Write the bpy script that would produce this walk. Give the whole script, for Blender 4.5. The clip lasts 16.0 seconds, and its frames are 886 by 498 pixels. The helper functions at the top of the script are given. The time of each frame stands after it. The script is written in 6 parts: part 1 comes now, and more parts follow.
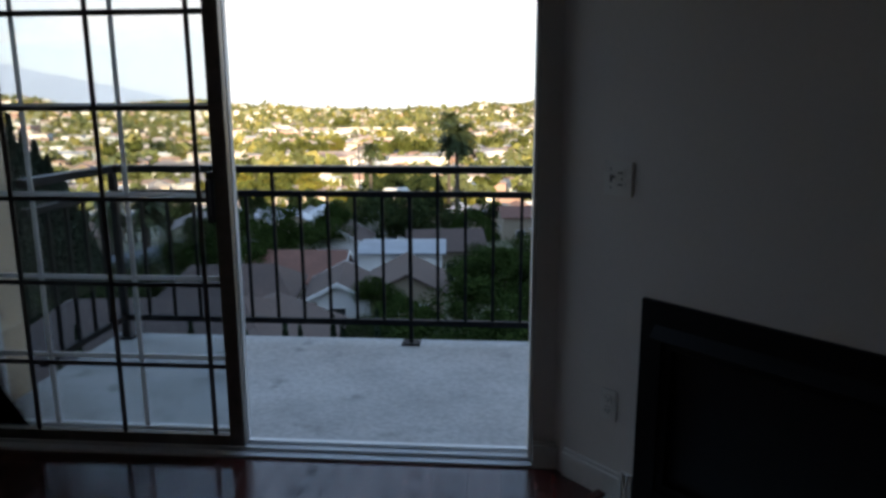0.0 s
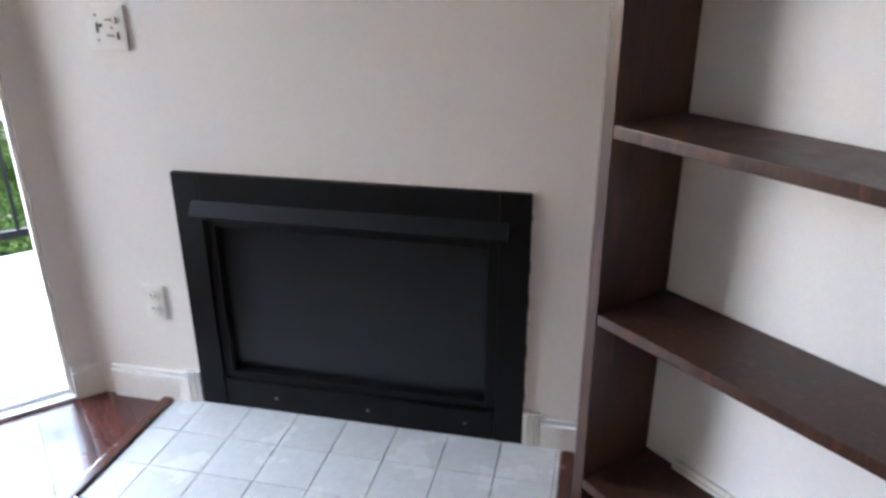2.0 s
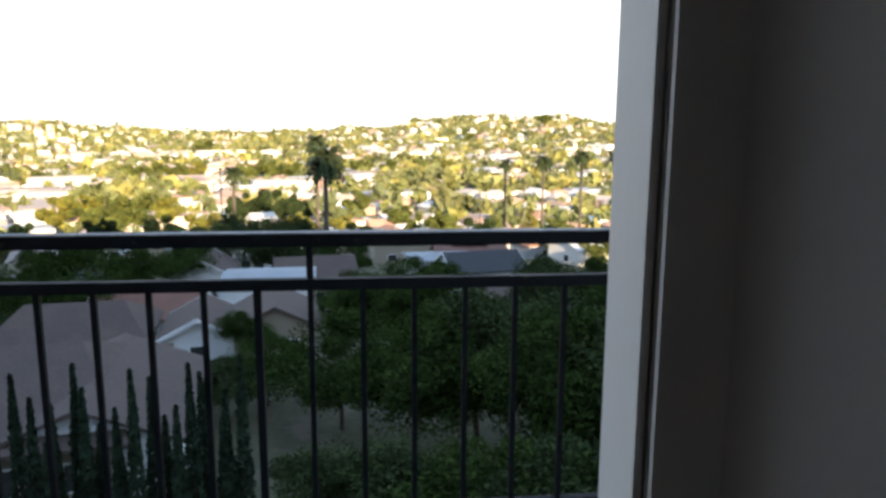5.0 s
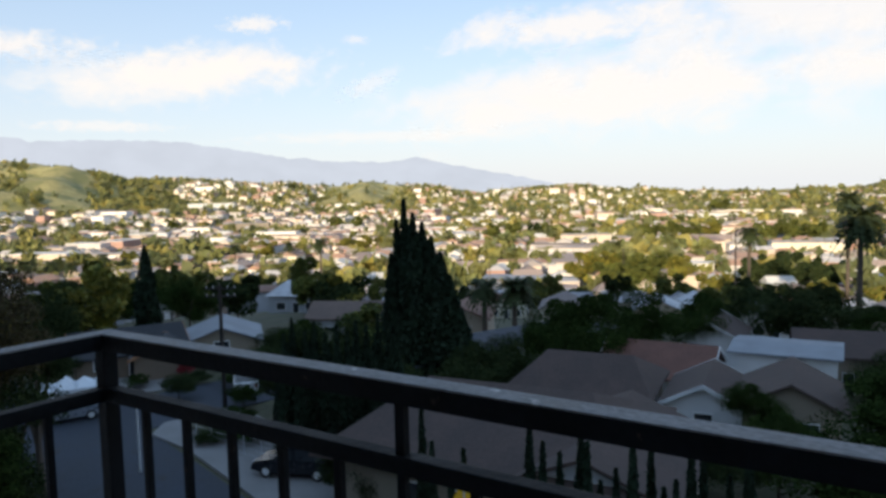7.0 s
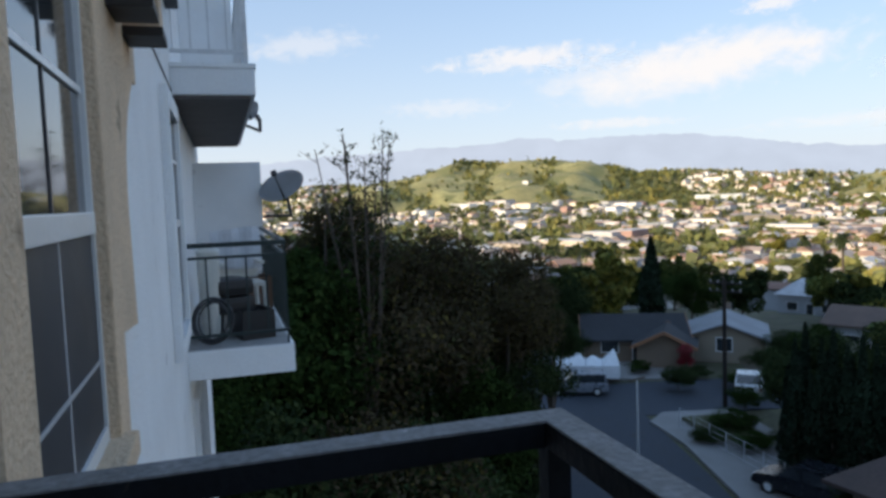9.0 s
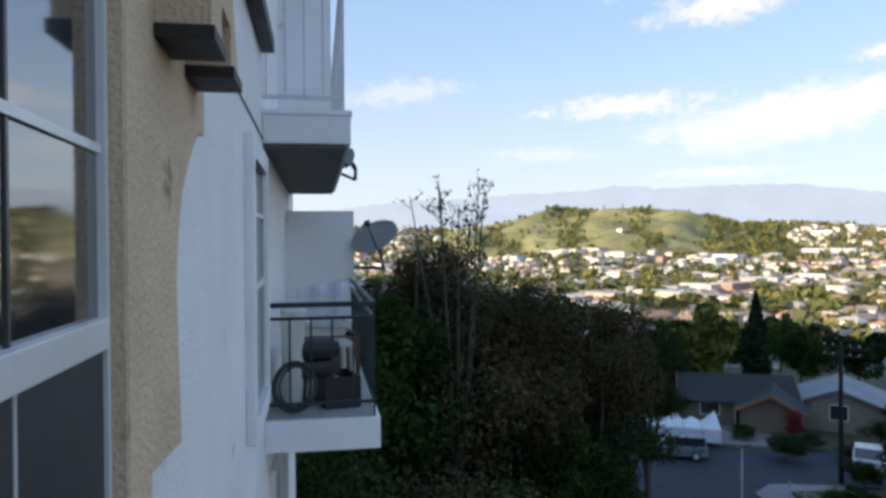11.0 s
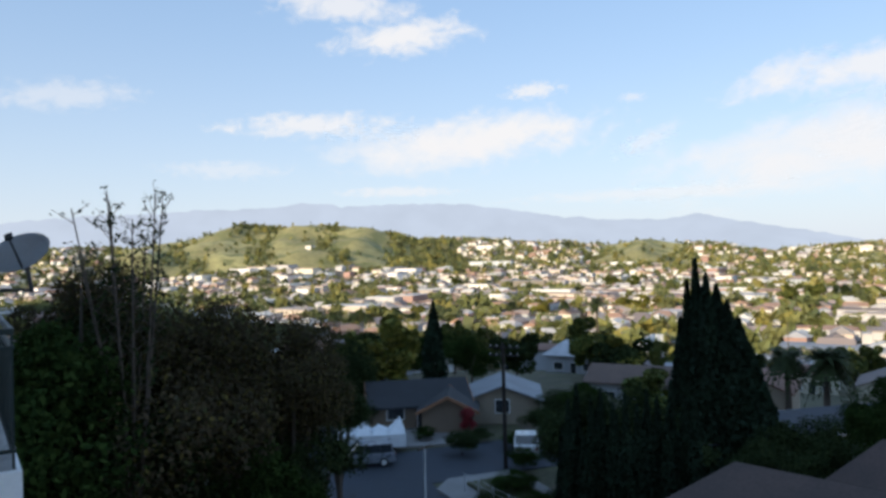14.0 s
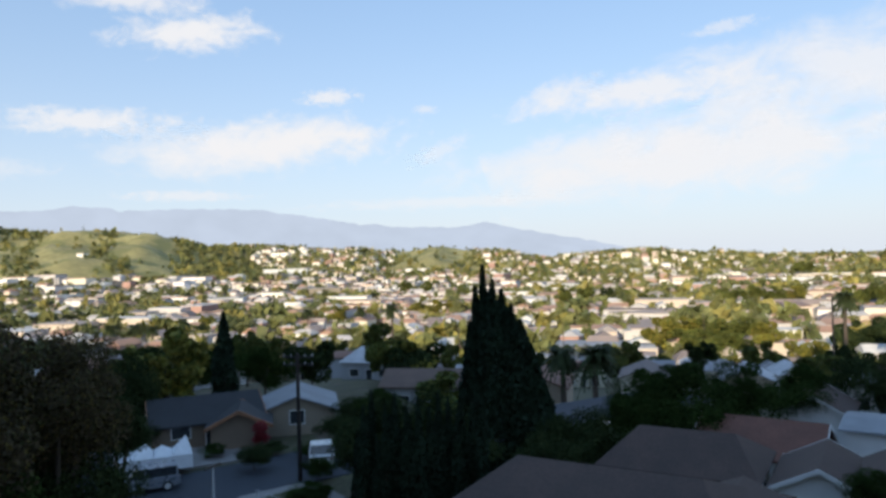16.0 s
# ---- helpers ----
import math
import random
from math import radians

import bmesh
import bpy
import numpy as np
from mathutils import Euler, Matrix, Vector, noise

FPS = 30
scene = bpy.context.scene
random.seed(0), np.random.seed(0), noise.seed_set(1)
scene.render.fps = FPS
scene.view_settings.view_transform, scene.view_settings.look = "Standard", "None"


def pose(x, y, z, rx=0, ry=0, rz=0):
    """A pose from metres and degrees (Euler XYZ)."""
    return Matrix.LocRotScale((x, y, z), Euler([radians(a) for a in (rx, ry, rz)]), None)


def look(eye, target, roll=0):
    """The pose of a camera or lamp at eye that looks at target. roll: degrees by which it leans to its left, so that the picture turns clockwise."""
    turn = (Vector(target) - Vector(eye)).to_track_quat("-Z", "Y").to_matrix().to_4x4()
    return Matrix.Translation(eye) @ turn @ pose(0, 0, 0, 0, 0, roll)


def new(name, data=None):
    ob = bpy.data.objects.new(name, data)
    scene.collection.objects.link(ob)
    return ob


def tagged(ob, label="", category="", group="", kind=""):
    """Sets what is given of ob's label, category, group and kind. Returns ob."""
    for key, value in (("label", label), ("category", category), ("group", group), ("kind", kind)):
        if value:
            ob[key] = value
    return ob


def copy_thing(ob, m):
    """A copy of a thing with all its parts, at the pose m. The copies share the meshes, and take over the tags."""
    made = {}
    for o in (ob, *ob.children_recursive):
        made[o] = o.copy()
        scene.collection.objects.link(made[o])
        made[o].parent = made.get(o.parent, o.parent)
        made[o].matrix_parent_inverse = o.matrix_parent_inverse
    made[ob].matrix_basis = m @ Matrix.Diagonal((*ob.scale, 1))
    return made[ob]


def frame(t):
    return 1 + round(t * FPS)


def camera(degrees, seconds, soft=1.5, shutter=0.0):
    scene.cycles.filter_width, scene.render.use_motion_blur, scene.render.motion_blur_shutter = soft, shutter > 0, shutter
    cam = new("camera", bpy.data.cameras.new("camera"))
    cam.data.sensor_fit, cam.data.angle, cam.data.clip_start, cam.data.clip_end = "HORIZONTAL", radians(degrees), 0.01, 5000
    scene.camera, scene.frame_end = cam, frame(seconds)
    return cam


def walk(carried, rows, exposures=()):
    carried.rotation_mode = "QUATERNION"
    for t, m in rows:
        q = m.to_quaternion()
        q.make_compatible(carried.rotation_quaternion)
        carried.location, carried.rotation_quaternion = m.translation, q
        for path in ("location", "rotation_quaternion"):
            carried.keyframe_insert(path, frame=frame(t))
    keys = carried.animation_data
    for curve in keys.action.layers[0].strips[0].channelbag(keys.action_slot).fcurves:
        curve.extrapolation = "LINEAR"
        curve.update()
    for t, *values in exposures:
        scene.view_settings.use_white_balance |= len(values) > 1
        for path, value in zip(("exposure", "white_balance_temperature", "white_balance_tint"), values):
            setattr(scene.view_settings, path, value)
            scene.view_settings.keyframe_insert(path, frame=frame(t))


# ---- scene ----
cam = camera(63.8, 16.0, soft=3.1)
PATH = [
    (0.0, (-0.144, -2.626, 1.424), 78.4, 4.5, -0.2),
    (0.5, (-0.096, -2.535, 1.372), 73.1, -7.8, 1.5),
    (1.0, (-0.075, -2.422, 1.347), 69.4, -20.6, 0.6),
    (1.5, (-0.079, -2.359, 1.341), 67.9, -29.1, -0.5),
    (2.0, (-0.108, -2.327, 1.339), 67.8, -34.0, -0.2),
    (2.5, (-0.126, -2.262, 1.341), 67.8, -34.6, 0.2),
    (3.0, (-0.153, -2.122, 1.336), 70.3, -28.9, 0.9),
    (3.5, (-0.212, -1.808, 1.379), 73.4, -21.3, 0.8),
    (6.0, (-0.432, -0.134, 1.391), 82.00, 5.76, -1.64),
    (6.5, (-0.542, 0.118, 1.389), 82.83, 16.20, -2.83),
    (7.0, (-0.677, 0.442, 1.418), 85.34, 33.65, -1.31),
    (7.5, (-0.827, 0.594, 1.393), 83.93, 46.23, -2.38),
    (8.0, (-1.010, 0.732, 1.402), 83.58, 53.95, -2.89),
    (8.5, (-1.235, 0.888, 1.405), 84.84, 63.75, -2.08),
    (9.0, (-1.430, 1.000, 1.426), 85.82, 72.83, -2.10),
    (9.2, (-1.49, 1.01, 1.45), 86.6, 75.45, -2.0),
    (11.5, (-2.242, 1.087, 1.562), 89.73, 79.92, -0.33),
    (12.0, (-2.322, 1.106, 1.547), 89.86, 74.32, -0.67),
    (12.5, (-2.321, 1.133, 1.537), 89.92, 69.98, -0.81),
    (13.0, (-2.35, 1.157, 1.532), 90.06, 65.15, -0.94),
    (13.5, (-2.345, 1.171, 1.522), 90.45, 60.28, -1.22),
    (14.0, (-2.36, 1.19, 1.509), 90.53, 55.33, -1.43),
    (14.5, (-2.37, 1.27, 1.51), 90.38, 50.94, -1.59),
    (15.0, (-2.38, 1.3, 1.53), 90.62, 47.39, -1.51),
    (15.5, (-2.38, 1.31, 1.531), 90.78, 43.75, -1.37),
    (16.0, (-2.38, 1.32, 1.52), 90.67, 39.04, -1.66),
]


def turned(eye, rx, yaw, roll):
    return pose(*eye, 90, 0, yaw) @ pose(0, 0, 0, rx - 90) @ pose(0, 0, 0, 0, 0, roll)


EXPOSURES = [(0.0, 0.95, 6900, 12), (0.6, 1.4, 6900, 12), (1.0, 2.05, 7000, 13), (1.25, 3.0, 7300, 13), (1.5, 3.95, 7700, 14), (2.0, 5.0, 8200, 18), (2.6, 5.55, 8200, 18), (3.5, 5.0, 7900, 16),
             (4.6, 2.2, 7200, 13), (6.0, 0.5, 7300, 12), (6.6, 0.42, 7200, 12), (7.0, 0.24, 6800, 11), (7.6, 0.04, 6450, 11), (8.5, 0.04, 6400, 11), (9.1, 0.22, 6400, 11), (11.4, 0.35, 6400, 11), (13.0, 0.2, 6300, 10), (16.0, 0.1, 6250, 10)]
walk(cam, [(t, turned(eye, rx, yaw, roll)) for t, eye, rx, yaw, roll in PATH], EXPOSURES)

# ---- light: low sun behind an added, unseen hill at the back, blue sky ----
SUN_DIR = Vector((0.28, -1.0, 0.315)).normalized()
world = bpy.data.worlds.new("sky")
scene.world = world
world.use_nodes = True
wn, wl = world.node_tree.nodes, world.node_tree.links
sky = wn.new("ShaderNodeTexSky")
sky.sky_type = "NISHITA"
sky.sun_disc = False
sky.sun_elevation = math.asin(SUN_DIR.z)
sky.sun_rotation = math.atan2(SUN_DIR.x, SUN_DIR.y)
sky.air_density, sky.dust_density, sky.ozone_density = 1.0, 0.4, 2.0
wn["Background"].inputs["Strength"].default_value = 0.15
# pale haze, thickest towards the horizon
way, parts_, haze = wn.new("ShaderNodeTexCoord"), wn.new("ShaderNodeSeparateXYZ"), wn.new("ShaderNodeMix")
rise_, power_, amount = wn.new("ShaderNodeMapRange"), wn.new("ShaderNodeMath"), wn.new("ShaderNodeMath")
wl.new(way.outputs["Generated"], parts_.inputs[0])
wl.new(parts_.outputs["Z"], rise_.inputs[0])
rise_.inputs[3].default_value, rise_.inputs[4].default_value = 1.0, 0.0
power_.operation, power_.inputs[1].default_value = "POWER", 5.0
wl.new(rise_.outputs[0], power_.inputs[0])
amount.operation, amount.inputs[1].default_value, amount.inputs[2].default_value = "MULTIPLY_ADD", 0.88, 0.07
wl.new(power_.outputs[0], amount.inputs[0])
haze.data_type = "RGBA"
clear_sky = wn.new("ShaderNodeMix")
clear_sky.data_type, clear_sky.inputs[0].default_value, clear_sky.inputs[7].default_value = "RGBA", 0.4, (2.2, 3.95, 6.5, 1)
wl.new(sky.outputs[0], clear_sky.inputs[6])
wl.new(amount.outputs[0], haze.inputs[0])
wl.new(clear_sky.outputs[2], haze.inputs[6])
haze.inputs[7].default_value = (4.75, 5.0, 5.3, 1)
wl.new(haze.outputs[2], wn["Background"].inputs["Color"])
sun = new("sun", bpy.data.lights.new("sun", "SUN"))
sun.data.energy, sun.data.angle, sun.data.color = 5.2, radians(0.5), (1.0, 0.83, 0.58)
sun.matrix_world = look(SUN_DIR * 100, (0, 0, 0))



# ---- materials ----
def mat(name, c, rough=0.6, metal=0.0, var=0.15, scale=3.0, fine=40.0, bump=0.15, rand=0.0, ramp=None, island=False, spec=0.5, stain=None, stain_at=0.62, stretch=(1, 1, 1)):
    """A surface with colour variation at two scales, fine relief, and a shade that differs from piece to piece."""
    m = bpy.data.materials.new(name)
    m.use_nodes = True
    n, l = m.node_tree.nodes, m.node_tree.links
    b = n["Principled BSDF"]
    b.inputs["Roughness"].default_value, b.inputs["Metallic"].default_value = rough, metal
    b.inputs["Specular IOR Level"].default_value = spec
    tc, mp = n.new("ShaderNodeTexCoord"), n.new("ShaderNodeMapping")
    mp.inputs["Scale"].default_value = stretch
    l.new(tc.outputs["Object"], mp.inputs["Vector"])
    n1, n2 = n.new("ShaderNodeTexNoise"), n.new("ShaderNodeTexNoise")
    for node, s in ((n1, scale), (n2, fine)):
        node.inputs["Scale"].default_value, node.inputs["Detail"].default_value = s, 4.0
        l.new(mp.outputs[0], node.inputs["Vector"])

    def mixed(kind, fac, a, c2):
        x = n.new("ShaderNodeMix")
        x.data_type, x.blend_type = "RGBA", kind
        for slot, v in ((0, fac), (6, a), (7, c2)):
            if isinstance(v, (int, float)):
                x.inputs[slot].default_value = v
            elif isinstance(v, tuple):
                x.inputs[slot].default_value = (*v, 1)
            else:
                l.new(v, x.inputs[slot])
        return x.outputs[2]

    def spread(value, lo, hi):
        r = n.new("ShaderNodeMapRange")
        r.inputs[1].default_value, r.inputs[2].default_value = 0.3, 0.7
        r.inputs[3].default_value, r.inputs[4].default_value = lo, hi
        l.new(value, r.inputs[0])
        return r.outputs[0]

    base = c
    if ramp:
        src = n.new("ShaderNodeNewGeometry").outputs["Random Per Island"] if island else n.new("ShaderNodeObjectInfo").outputs["Random"]
        r = n.new("ShaderNodeValToRGB")
        r.color_ramp.interpolation = "CONSTANT"
        while len(r.color_ramp.elements) < len(ramp):
            r.color_ramp.elements.new(0.5)
        for i, e in enumerate(r.color_ramp.elements):
            e.position, e.color = i / len(ramp), (*ramp[i], 1)
        l.new(src, r.inputs[0])
        base = r.outputs[0]
    g1 = mixed("MULTIPLY", 1.0, base, spread(n1.outputs[0], 1 - var, 1 + var))
    out = mixed("MULTIPLY", 1.0, g1, spread(n2.outputs[0], 1 - var * 0.7, 1 + var * 0.7))
    if rand:
        src = n.new("ShaderNodeNewGeometry").outputs["Random Per Island"] if island else n.new("ShaderNodeObjectInfo").outputs["Random"]
        r = n.new("ShaderNodeMapRange")
        r.inputs[3].default_value, r.inputs[4].default_value = 1 - rand, 1 + rand
        l.new(src, r.inputs[0])
        out = mixed("MULTIPLY", 1.0, out, r.outputs[0])
    if stain:
        n3 = n.new("ShaderNodeTexNoise")
        n3.inputs["Scale"].default_value, n3.inputs["Detail"].default_value = scale * 2.3, 6.0
        l.new(mp.outputs[0], n3.inputs["Vector"])
        r = n.new("ShaderNodeMapRange")
        r.inputs[1].default_value, r.inputs[2].default_value = stain_at, stain_at + 0.08
        l.new(n3.outputs[0], r.inputs[0])
        out = mixed("MIX", r.outputs[0], out, stain)
    l.new(out, b.inputs["Base Color"])
    l.new(spread(n1.outputs[0], max(0.02, rough - 0.08), min(1, rough + 0.08)), b.inputs["Roughness"])
    if bump:
        bp = n.new("ShaderNodeBump")
        bp.inputs["Strength"].default_value, bp.inputs["Distance"].default_value = bump, 0.01
        l.new(n2.outputs[0], bp.inputs["Height"])
        l.new(bp.outputs[0], b.inputs["Normal"])
    return m


def glass(name, tint=(0.95, 0.97, 0.98), rough=0.0, clear=0.9):
    m = bpy.data.materials.new(name)
    m.use_nodes = True
    n, l = m.node_tree.nodes, m.node_tree.links
    t, g, x = n.new("ShaderNodeBsdfTransparent"), n.new("ShaderNodeBsdfGlossy"), n.new("ShaderNodeMixShader")
    fr = n.new("ShaderNodeFresnel")
    fr.inputs[0].default_value = 1.5
    t.inputs[0].default_value = (*[v * clear for v in tint], 1)
    g.inputs["Roughness"].default_value = rough
    l.new(fr.outputs[0], x.inputs[0])
    l.new(t.outputs[0], x.inputs[1])
    l.new(g.outputs[0], x.inputs[2])
    l.new(x.outputs[0], n["Material Output"].inputs[0])
    return m


